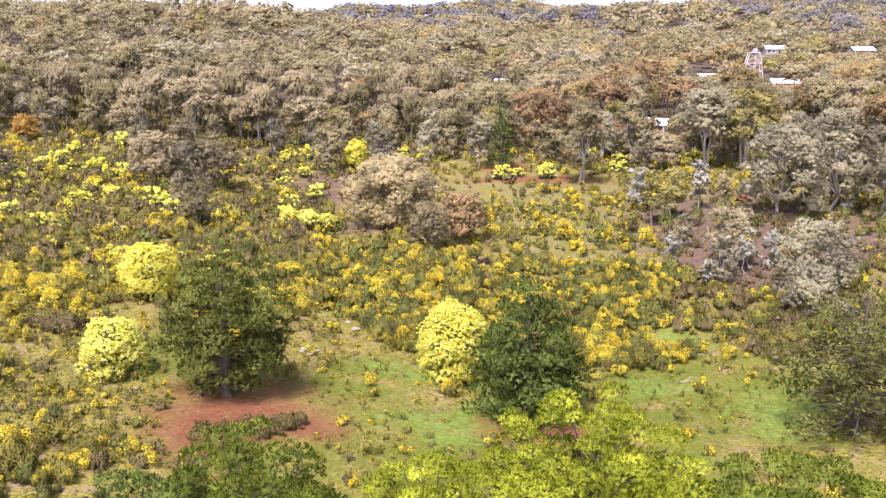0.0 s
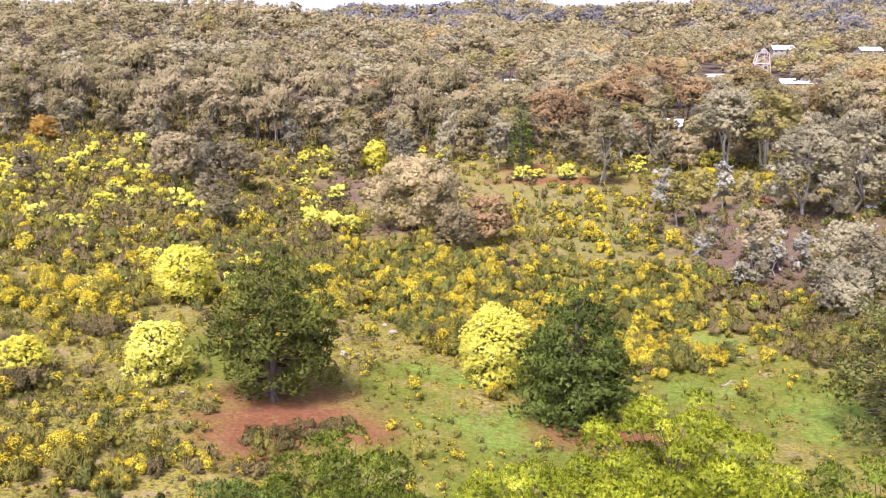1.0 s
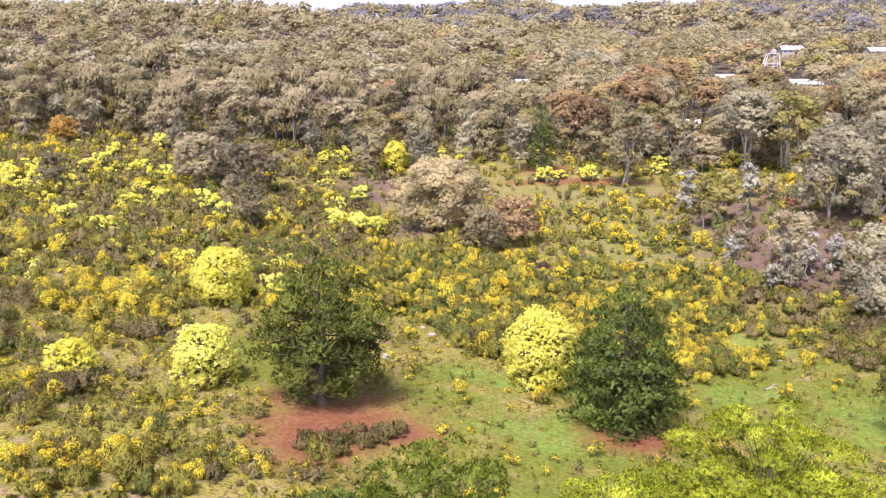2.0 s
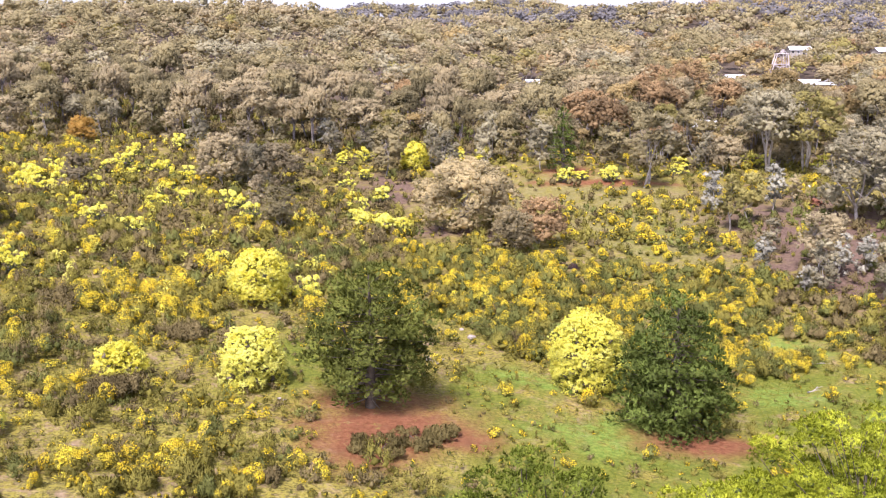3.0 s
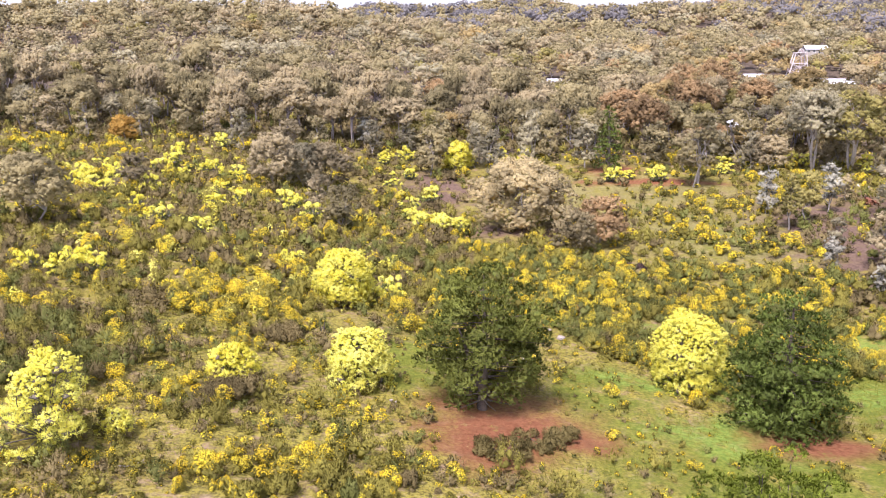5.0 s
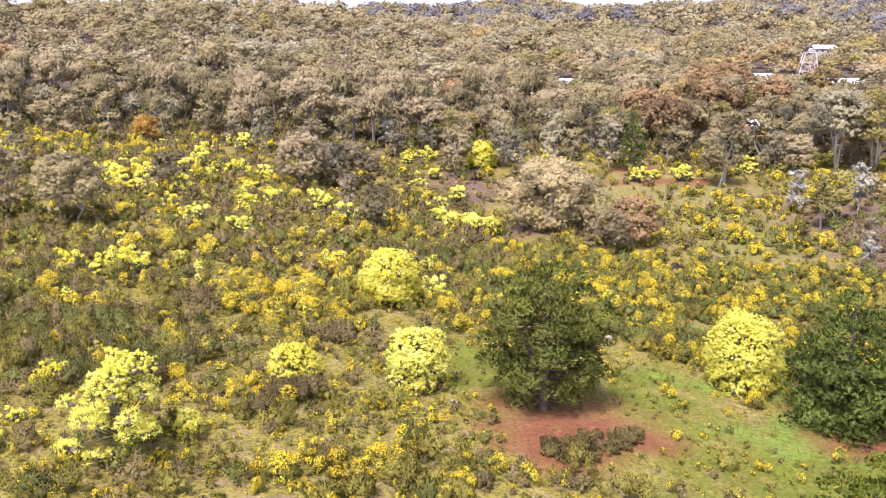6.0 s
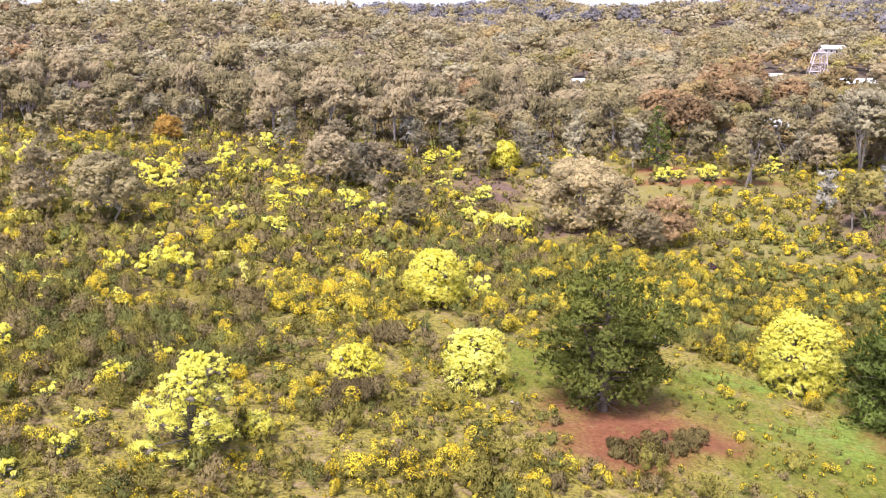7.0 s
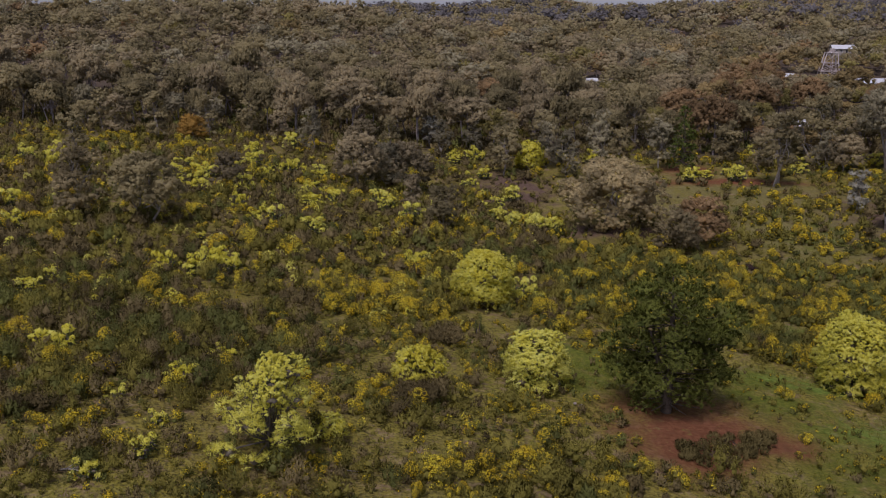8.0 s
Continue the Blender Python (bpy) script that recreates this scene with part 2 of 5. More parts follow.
    col = mix(math2("MULTIPLY", dry, clampramp(mid, 0.3, 0.6)), col, mix(clampramp(fine, 0.35, 0.65), (0.162, 0.143, 0.0427), (0.27, 0.231, 0.0902)))
    # litter and bare brown ground under the gums
    litter = union([patch(*p) for p in LITTER])
    brown = mix(clampramp(fine, 0.3, 0.7), (0.105, 0.066, 0.046), (0.21, 0.142, 0.104))
    brown = mix(clampramp(mid, 0.55, 0.7), brown, (0.25, 0.20, 0.05))
    col = mix(litter, col, brown)
    # red earth
    earth = union([patch(*p, edge=0.7) for p in RED_EARTH])
    red = mix(clampramp(fine, 0.3, 0.7), (0.153, 0.0571, 0.0252), (0.279, 0.122, 0.0605))
    red = mix(math2("MULTIPLY", clampramp(tex(1.1, 6, 0.7), 0.5, 0.7), 0.6), red, (0.12, 0.06, 0.03))
    col = mix(math2("MULTIPLY", earth, clampramp(tex(0.8, 6, 0.7), 0.25, 0.45)), col, red)
    # woodland floor beyond the open ground
    sep = n.new("ShaderNodeSeparateXYZ")
    l.new(geo.outputs["Position"], sep.inputs[0])
    reach = math2("ADD", sep.outputs[1], math2("MULTIPLY", math2("SUBTRACT", warp, 0.5), 60.0))
    col = mix(clampramp(reach, 215, 240), col, mix(fine, (0.085, 0.064, 0.046), (0.17, 0.13, 0.095)))
    col = mix(math2("MULTIPLY", clampramp(grit, 0.55, 0.75), 0.35), col, (0.07, 0.065, 0.02))
    l.new(col, b.inputs["Base Color"])
    b.inputs["Roughness"].default_value = 0.95
    b.inputs["Specular IOR Level"].default_value = 0.1
    bp = n.new("ShaderNodeBump")
    bp.inputs["Strength"].default_value, bp.inputs["Distance"].default_value = 0.6, 0.25
    l.new(math2("ADD", fine, math2("MULTIPLY", grit, 0.3)), bp.inputs["Height"])
    l.new(bp.outputs[0], b.inputs["Normal"])
    return m


# patches of the ground: x, y, half-width, half-depth
GREEN_FLUSH = [(3, 79, 8, 5), (1, 91, 9, 3.0), (29, 108, 4.5, 5.5), (23, 93, 5, 3), (2, 110, 3.5, 2.5), (34, 84, 5, 6)]
LUSH = [(8, 70, 20, 13), (28, 90, 14, 14), (-8, 86, 6, 8), (26, 160, 12, 10), (-28, 90, 8, 8)]
DRY_SLOPE = [(24, 175, 20, 30), (8, 195, 16, 12)]
LITTER = [(58, 158, 22, 30), (47, 135, 12, 16), (-25, 200, 8, 14), (-10, 168, 10, 6)]
RED_EARTH = [(-18.8, 78.0, 6.8, 6.6), (-20.4, 72.2, 4.8, 4.0), (-13.4, 75.6, 4, 2.6), (10, 78.0, 5.5, 3.0), (14, 211, 6, 6), (22, 200, 16, 2.5)]
GROUND = ground_material()


# ---- mesh tools ----
def mesh_of(name, verts, faces, materials, index=None, smooth=False):
    """A mesh from an array of corners and arrays of triangles or quads (each an n x 3 or n x 4 array)."""
    me = bpy.data.meshes.new(name)
    faces = [np.asarray(f, np.int32) for f in faces if len(f)]
    loops = np.concatenate([f.ravel() for f in faces])
    sizes = np.concatenate([np.full(len(f), f.shape[1], np.int32) for f in faces])
    starts = np.concatenate(([0], np.cumsum(sizes)[:-1])).astype(np.int32)
    me.vertices.add(len(verts))
    me.vertices.foreach_set("co", np.asarray(verts, np.float32).ravel())
    me.loops.add(len(loops))
    me.loops.foreach_set("vertex_index", loops)
    me.polygons.add(len(sizes))
    me.polygons.foreach_set("loop_start", starts)
    for m in materials:
        me.materials.append(m)
    if index is not None:
        me.polygons.foreach_set("material_index", np.asarray(index, np.int32))
    me.polygons.foreach_set("use_smooth", np.full(len(sizes), smooth, bool))
    me.update(calc_edges=True)
    return me


class Pile:
    """Corners and faces that are gathered into one mesh."""

    def __init__(self):
        self.v, self.t, self.q, self.ti, self.qi, self.n = [], [], [], [], [], 0
        self.tone, self.tones, self.ways, self.styled = 0.0, [], [], False

    def add(self, v, f, slot=0, ways=None):
        f = np.asarray(f, np.int64)
        v = np.asarray(v, np.float32)
        if ways is None:
            face = np.cross(v[f[:, 1]] - v[f[:, 0]], v[f[:, 2]] - v[f[:, 0]])
            ways = np.zeros(v.shape, np.float32)
            for k in range(f.shape[1]):
                np.add.at(ways, f[:, k], face)
        else:
            self.styled = True
        self.ways.append(unit(np.asarray(ways, np.float32)))
        f = f + self.n
        (self.t if f.shape[1] == 3 else self.q).append(f)
        (self.ti if f.shape[1] == 3 else self.qi).append(np.broadcast_to(slot, len(f)).astype(np.int32))
        self.v.append(v)
        self.tones.append(np.broadcast_to(self.tone, len(v)).astype(np.float32))
        self.n += len(v)

    def mesh(self, name, materials, smooth=False):
        fs, ix = [], []
        if self.t:
            fs.append(np.concatenate(self.t)); ix.append(np.concatenate(self.ti))
        if self.q:
            fs.append(np.concatenate(self.q)); ix.append(np.concatenate(self.qi))
        me = mesh_of(name, np.concatenate(self.v), fs, materials, np.concatenate(ix), smooth or self.styled)
        w = np.concatenate(self.tones)
        if w.any():
            me.attributes.new("tone", "FLOAT", "POINT").data.foreach_set("value", w)
        if self.styled:
            me.attributes.new("custom_normal", "FLOAT_VECTOR", "POINT").data.foreach_set("vector", np.concatenate(self.ways).ravel())
        return me


def unit(v):
    return v / np.maximum(np.linalg.norm(v, axis=-1, keepdims=True), 1e-6)


def blades(pile, rng, p, d, length, width, slot=0, out=None):
    """Needles or narrow leaves at the points p that point along d; out bends their shading outward."""
    n = len(p)
    length = np.broadcast_to(length, n)[:, None] * rng.uniform(0.7, 1.3, (n, 1))
    width = np.broadcast_to(width, n)[:, None] * rng.uniform(0.7, 1.3, (n, 1))
    side = unit(np.cross(d, rng.normal(size=(n, 3))))
    ways = None
    if out is not None:
        side = side * np.where((np.cross(side, d) * out).sum(1, keepdims=True) < 0, -1, 1)
        ways = np.repeat(unit(out + unit(np.cross(side, d)) * 0.3), 3, 0)
    v = np.stack([p - side * width * 0.5, p + side * width * 0.5, p + d * length], 1)
    pile.add(v.reshape(-1, 3), np.arange(3 * n).reshape(n, 3), slot, ways)


def scales(pile, rng, p, u, length, width, slot=0, loose=0.45, leafwise=0.45):
    """Leaves that lie like loose scales on a surface whose outward way is u."""
    n = len(p)
    out = unit(u)
    u = unit(out + rng.normal(size=u.shape) * loose)
    d = unit(np.cross(u, rng.normal(size=(n, 3))))
    side = np.cross(u, d)
    length = np.broadcast_to(length, n)[:, None] * rng.uniform(0.65, 1.35, (n, 1)) * 0.5
    width = np.broadcast_to(width, n)[:, None] * rng.uniform(0.65, 1.35, (n, 1)) * 0.5
    ways = unit(out + u * leafwise)
    v = np.stack([p - d * length - side * width, p + d * length - side * width * 0.6, p + side * width], 1)
    pile.add(v.reshape(-1, 3), np.arange(3 * n).reshape(n, 3), slot, np.repeat(ways, 3, 0))


def ico(level):
    bm = bmesh.new()
    bmesh.ops.create_icosphere(bm, subdivisions=level, radius=1)
    v = np.array([k.co[:] for k in bm.verts])
    f = np.array([[k.index for k in g.verts] for g in bm.faces])
    bm.free()
    return v, f


def octa():
    v = np.array([[1, 0, 0], [0, 1, 0], [-1, 0, 0], [0, -1, 0], [0, 0, 1], [0, 0, -1]], float)
    f = np.array([[0, 1, 4], [1, 2, 4], [2, 3, 4], [3, 0, 4], [1, 0, 5], [2, 1, 5], [3, 2, 5], [0, 3, 5]])
    return v, f


ICO = {0: octa(), 1: ico(1), 2: ico(2)}


def lumps(pile, rng, c, r, level=1, slot=0, rugged=0.25, lean=None, shade=None):
    """Uneven rounded masses of foliage, one at each centre; lean bends their shading outward from the whole crown."""
    v, f = ICO[level]
    c, r = np.asarray(c, float), np.asarray(r, float)
    n = len(c)
    k = v[None] * (1 + rng.uniform(-rugged, rugged, (n, len(v), 1)))
    a = rng.uniform(0, 6.28, n)
    co, si = np.cos(a)[:, None], np.sin(a)[:, None]
    k = np.stack([k[..., 0] * co - k[..., 1] * si, k[..., 0] * si + k[..., 1] * co, k[..., 2]], -1)
    ways = unit(k).reshape(-1, 3) * 0.8
    if lean is not None:
        ways = ways + np.repeat(lean, len(v), 0)
    k = k * r[:, None] + c[:, None]
    slots = np.repeat(np.broadcast_to(slot, n), len(f))
    keep = pile.tone
    if shade is not None:
        pile.tone = np.repeat(shade, len(v))
    pile.add(k.reshape(-1, 3), (f[None] + (np.arange(n) * len(v))[:, None, None]).reshape(-1, 3), slots, ways)
    pile.tone = keep


def sprays(rng, c, r, per_area, low=-0.35, inner=0.78, weight=1.0):
    """Points and outward ways over the lumps at c with radii r."""
    n = np.maximum(3, (weight * per_area * 4 * np.pi * (r[:, 0] * r[:, 1] + r[:, 0] * r[:, 2]) / 2).astype(int))
    i = np.repeat(np.arange(len(c)), n)
    u = unit(rng.normal(size=(len(i), 3)))
    u[:, 2] = np.where(u[:, 2] < low, -u[:, 2], u[:, 2])
    p = c[i] + r[i] * u * rng.uniform(inner, 1.12, (len(i), 1))
    return p, u


def over(rng, c, r, small, fill=1.0, low=-0.35, weight=1.0):
    """Places for tufts of the radius small over the lobes at c with radii r: which lobe, the place and the outward way."""
    n = np.maximum(2, (weight * fill * 3.2 * (r[:, 0] * r[:, 1] + r[:, 0] * r[:, 2]) / 2 / small ** 2).astype(int))
    i = np.repeat(np.arange(len(c)), n)
    u = unit(rng.normal(size=(len(i), 3)))
    u[:, 2] = np.where(u[:, 2] < low, -u[:, 2], u[:, 2])
    return i, c[i] + r[i] * u * rng.uniform(0.68, 1.14, (len(i), 1)), u


def billows(pile, rng, c, r, small, slot=0, fill=1.0, leaf=0.2, per=8, low=-0.35, tone=0.0, uneven=0.12, heart=None, spiky=0.0, lift=0.0, domed=0.4):
    """Crowds small puffs of foliage over the lobes at c with radii r: each a soft uneven clump with leaves standing out of it."""
    i, p, u = over(rng, c, r, small, fill, low)
    whole = unit(p - (c.mean(0) if heart is None else heart))
    face = unit(u * (1.2 - domed) + whole * domed + np.array([0, 0, lift]))
    size = small * rng.uniform(0.6, 1.35, len(i))
    shade = tone + rng.uniform(-uneven, uneven, len(i))
    lumps(pile, rng, p, np.stack([size, size, size * 0.8], -1) * 0.55, 0, slot, 0.18, face * 0.8, shade)
    j = np.repeat(np.arange(len(i)), per)
    d = unit(rng.normal(size=(len(j), 3)) + u[j] * 0.7 + np.array([0, 0, 0.3]))
    q = p[j] + d * size[j, None] * rng.uniform(0.45, 1.12, (len(j), 1)) * np.array([1, 1, 0.8])
    pile.tone = np.repeat(shade[j] + rng.uniform(-0.03, 0.03, len(j)), 3)
    n = int(len(j) * spiky)
    if n:
        pile.tone = np.repeat(shade[j[:n]] + rng.uniform(-0.06, 0.06, n), 3)
        blades(pile, rng, q[:n], d[:n], leaf * 1.7, leaf * 0.6, slot, out=unit(d[:n] + face[j[:n]]))
        pile.tone = np.repeat(shade[j[n:]] + rng.uniform(-0.06, 0.06, len(j) - n), 3)
    scales(pile, rng, q[n:], d[n:] * 0.55 + face[j[n:]] * 0.7, leaf * 1.3, leaf, slot, 0.5, leafwise=0.15)
    pile.tone = 0.0


def tube(pile, path, radii, sides=6, slot=0):
    """A tapered, bent round limb along a path."""
    path = np.asarray(path, float)
    n = len(path)
    t = unit(np.gradient(path, axis=0))
    ref = np.array([1.0, 0.13, 0.07]) if abs(t[0][2]) > 0.7 else np.array([0.05, 0.1, 1.0])
    a = unit(np.cross(t, ref))
    b = np.cross(t, a)
    w = np.linspace(0, 2 * np.pi, sides, endpoint=False)
    ring = a[:, None] * np.cos(w)[None, :, None] + b[:, None] * np.sin(w)[None, :, None]
    v = path[:, None] + ring * np.asarray(radii, float)[:, None, None]
    i = np.arange(n - 1)[:, None] * sides
    j = np.arange(sides)[None]
    k = (j + 1) % sides
    f = np.stack([i + j, i + k, i + k + sides, i + j + sides], -1).reshape(-1, 4)
    pile.add(v.reshape(-1, 3), f, slot)


def limb(pile, rng, a, b, r0, r1, bend=0.12, steps=5, sides=6, sag=0.0):
    a, b = np.asarray(a, float), np.asarray(b, float)
    s = np.linspace(0, 1, steps)[:, None]
    d = np.linalg.norm(b - a)
    off = rng.normal(size=3) * bend * d
    path = a + (b - a) * s + off * (s * (1 - s) * 4) * 0.5
    path[:, 2] += sag * d * (s * (1 - s))[:, 0]
    tube(pile, path, np.linspace(r0, r1, steps), sides)
    return path


def part(name, me, parent, label=""):
    ob = new(name, me)
    ob.parent = parent
    return tagged(ob, label) if label else ob


def thing(name, x, y, label, category, group="", turn=0.0, z=None, scale=1.0):
    ob = new(name)
    ob.matrix_basis = pose(x, y, on(x, y) if z is None else z, 0, 0, turn) @ Matrix.Scale(scale, 4)
    ob.empty_display_size = 0.5
    return tagged(ob, label, category, group)


# ---- the ground: one sheet to the horizon ----
def spread(near, step, far):
    a = list(np.arange(-near, near + 0.1, step))
    k = step
    while a[-1] < far:
        k *= 1.12
        a.append(a[-1] + k)
        a.insert(0, a[0] - k)
    return np.array(a)


def build_ground():
    xs, ys = spread(110, 1.6, 4000), spread(110, 1.6, 4000) + 150
    X, Y = np.meshgrid(xs, ys)
    Z = land(X, Y)
    rng = np.random.default_rng(3)
    ph = rng.uniform(0, 6.28, (14, 2))
    fr = rng.uniform(0.12, 0.9, 14)
    an = rng.uniform(0, 6.28, 14)
    for k in range(14):
        Z = Z + 0.09 / (0.6 + fr[k]) * np.sin(fr[k] * (X * np.cos(an[k]) + Y * np.sin(an[k])) + ph[k, 0]) * 0.5
    v = np.stack([X, Y, Z], -1).reshape(-1, 3)
    w, h = len(xs), len(ys)
    i = np.arange(h - 1)[:, None] * w + np.arange(w - 1)[None]
    f = np.stack([i, i + 1, i + w + 1, i + w], -1).reshape(-1, 4)
    tagged(new("ground", mesh_of("ground", v, [f], [GROUND], smooth=True)), "rough grassy ground with bare red earth, leading to wooded hills", "ground", kind="structure")


build_ground()


# ---- trees ----
def dome(rng, n, w, low, high, flat=0.3):
    """Centres spread over an egg of width w between two heights, widest at the share flat of its height."""
    k = np.arange(n) + 0.5
    up = k / n
    ang = k * 2.399963 + rng.uniform(0, 6.28)
    r = np.sqrt(np.clip(1 - ((up - flat) / (1.02 - flat)) ** 2, 0, 1)) if flat > 0 else np.sqrt(1 - up ** 2)
    c = np.stack([np.cos(ang) * r, np.sin(ang) * r, up], -1)
    c += rng.normal(size=c.shape) * 0.09
    c[:, :2] *= w / 2
    c[:, 2] = low + (high - low) * np.clip(c[:, 2], -0.1, 1)
    return c


def gum_meshes(rng, h, w, leaf, bole, bark, leaf_size, stems, puff=2.7, per=17, sides=8, flat=0.32):
    """A eucalypt's two meshes: a forked trunk with bent limbs, and a crown of separate rounded billows of small leaves."""
    tall = np.clip(h / w - 1.0, 0, 1.4)
    n = int(np.clip(8 + w * h * 0.11 + tall * 8, 9, 46))
    r0 = w * 0.5 * (1.55 / math.sqrt(n)) * rng.uniform(0.65, 1.3, n)
    c = dome(rng, n, w - r0.mean() * 1.5, h * bole + r0.mean() * 0.5, h - r0.mean() * 0.75, flat)
    c[:, :2] *= rng.uniform(0.55, 1.08, (n, 1)) if tall > 0.3 else rng.uniform(0.74, 1.08, (n, 1))
    c[:, 2] += rng.normal(size=n) * 0.045 * h
    c[:, 2] = np.clip(c[:, 2], h * bole, h - r0 * 0.75)
    r = np.stack([r0, r0 * rng.uniform(0.85, 1.15, n), r0 * rng.uniform(0.62, 0.85, n) * (1 + 0.3 * tall)], -1)
    tr = Pile()
    tw = max(0.08, h * 0.016)
    for s in range(stems):
        foot = np.array([0, 0, -0.3]) + (rng.normal(size=3) * (0.25 * stems - 0.2) if stems > 1 else 0) * np.array([1, 1, 0])
        lean = rng.normal(size=2) * 0.05 * h + foot[:2] * 2
        fork = np.array([lean[0], lean[1], h * bole * 0.9])
        limb(tr, rng, foot, fork, tw * 1.25, tw * 0.85, 0.06, 6, sides)
        own = c[s::stems]
        boughs = own[rng.permutation(len(own))[:3 + (w > 9)]]
        ends = fork + (boughs - fork) * 0.55 + np.array([0, 0, 0.05 * h])
        for k in ends:
            limb(tr, rng, fork, k, tw * 0.7, tw * 0.4, 0.12, 5, 6 if sides > 5 else 4)
        for k in own:
            start = ends[np.argmin(np.linalg.norm(ends - k, axis=1))]
            limb(tr, rng, start, k, tw * 0.34, tw * 0.08, 0.16, 4, 4 if sides > 5 else 3)
    cr = Pile()
    lumps(cr, rng, c, r * 0.42, 1, 0, 0.4)
    shade = rng.uniform(-0.07, 0.07)
    billows(cr, rng, c, r, leaf_size * puff, 0, 1.05, leaf_size * 0.85, per, -0.5, shade, 0.07, heart=np.array([0, 0, h * (0.35 + 0.3 * bole)]), domed=0.55)
    return tr.mesh("trunk", [bark or BARK_PALE], True), cr.mesh("crown", [leaf])


def gum(x, y, h, w, leaf, label, seed, bole=0.35, bark=None, leaf_size=0.36, name="gum_tree", group="gum trees", stems=1):
    """A eucalypt standing at x, y."""
    t = thing(name, x, y, label, "tree", group)
    trunk, crown = gum_meshes(np.random.default_rng(seed), h, w, leaf, bole, bark, leaf_size, stems)
    part("trunk", trunk, t)
    part("crown", crown, t)
    return t


PROFILE = {  # share of the height, share of the widest reach
    "broad": ((0, 0.14, 0.35, 0.6, 0.8, 0.93, 1.0), (0.75, 0.9, 1.0, 1.0, 0.86, 0.62, 0.3)),
    "cone": ((0, 0.1, 0.3, 0.55, 0.8, 0.93, 1.0), (0.85, 0.98, 1.0, 0.88, 0.62, 0.4, 0.12)),
    "narrow": ((0, 0.1, 0.3, 0.6, 0.85, 1.0), (0.6, 0.95, 1.0, 0.75, 0.4, 0.1)),
    "round": ((0, 0.25, 0.45, 0.65, 0.8, 0.92, 1.0), (0.2, 0.5, 0.85, 1.0, 0.95, 0.7, 0.25)),
}


def pine(x, y, h, r, leaf, label, seed, skirt=0.06, tuft=0.42, shape="broad", density=1.0, name="pine_tree", group="pine trees", open_=0.0, ragged=0.07, fork=0.0, lobe=1.0, bare=0.0):
    """A pine: a stout trunk with tiers of limbs that carry rounded pads, each set with upturned rosettes of needles."""
    rng = np.random.default_rng(seed)
    t = thing(name, x, y, label, "tree", group)
    tr, cr = Pile(), Pile()
    tw = h * 0.030
    near = shape == "round"
    top = np.array([rng.normal() * 0.3, rng.normal() * 0.3, h * (0.82 if near else 0.95)])
    stem = limb(tr, rng, (0, 0, -0.3), top, tw * 1.3, tw * 0.15, 0.02, 9, 9)
    if fork:
        limb(tr, rng, (0, 0, fork), (-r * 0.5, -r * 0.35, h * 0.62), tw * 0.9, tw * 0.2, 0.05, 6, 8)
        for k in range(4):
            f = fork / h + 0.1 + 0.06 * k
            a = rng.uniform(2.6, 4.4)
            limb(tr, rng, (0, 0, f * h), (math.cos(a) * r * 0.7, math.sin(a) * r * 0.7, f * h + 1.4), tw * 0.25, 0.03, 0.12, 5, 5)
    c, rr = [], []
    tiers = int(9 + h * 0.55)
    for k in range(tiers):
        f = skirt + (1 - skirt) * (k + 0.5) / tiers
        reach = r * np.interp(f, *PROFILE[shape])
        rise = f * (0.72 if near else 0.92)
        base = np.array([np.interp(rise * h, stem[:, 2], stem[:, i]) for i in (0, 1)] + [rise * h])
        m = max(3, int(3 + reach * 1.15))
        a0 = rng.uniform(0, 6.28)
        for j in range(m):
            a = a0 + j * 6.283 / m + rng.normal() * 0.22
            ln = reach * rng.uniform(0.68, 1.06) * (0.95 + ragged * math.sin(2 * a + 7 * f + seed) + ragged * math.sin(3 * a - 11 * f + 2 * seed))
            ln = max(0.3, ln)
            tip = np.array([base[0] + math.cos(a) * ln, base[1] + math.sin(a) * ln, f * h * 0.96 + ln * rng.uniform(-0.12, 0.06)])
            if f < bare and abs(math.cos(a)) < 0.32 and math.sin(a) < 0:
                continue
            path = limb(tr, rng, base, tip, tw * (0.2 if near else 0.3) * (1.15 - f), 0.02, 0.08, 5, 4, -0.12)
            pads = max(1, int(ln / (1.5 * lobe)))
            for q in range(pads):
                s = 1 - 0.75 * q / max(1, pads)
                at = np.array([np.interp(s, np.linspace(0, 1, 5), path[:, i]) for i in range(3)])
                if rng.random() < open_:
                    continue
                size = rng.uniform(0.7, 1.25) * lobe * (0.62 + 0.08 * reach)
                c.append(at + rng.normal(size=3) * 0.3 * lobe)
                rr.append((size, size, size * 0.7))
    c.append(top + np.array([0, 0, h * 0.02]))
    rr.append((0.6, 0.6, 0.8))
    c, rr = np.array(c), np.array(rr)
    part("trunk", tr.mesh("trunk", [BARK_PINE], True), t)
    heart = np.array([0, 0, h * 0.45])
    # dark cores added in the pads, painting the shade behind the rosettes
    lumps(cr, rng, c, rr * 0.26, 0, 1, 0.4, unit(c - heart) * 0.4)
    i, p, u = over(rng, c, rr, tuft * 0.9, 0.75 * density, -0.15, np.where(c[:, 2] < 0.5 * h, 0.4, 1.0) if near else 1.0)
    whole = unit(p - heart)
    pad = rng.uniform(-0.10, 0.10, len(c))
    axis = unit(u * 0.7 + whole * 0.3 + np.array([0, 0, 0.55]))
    shade = pad[i] + rng.uniform(-0.09, 0.09, len(p))
    for k in range(13):
        d = unit(axis + rng.normal(size=u.shape) * (0.7 if near else 0.55))
        cr.tone = np.repeat(shade, 3)
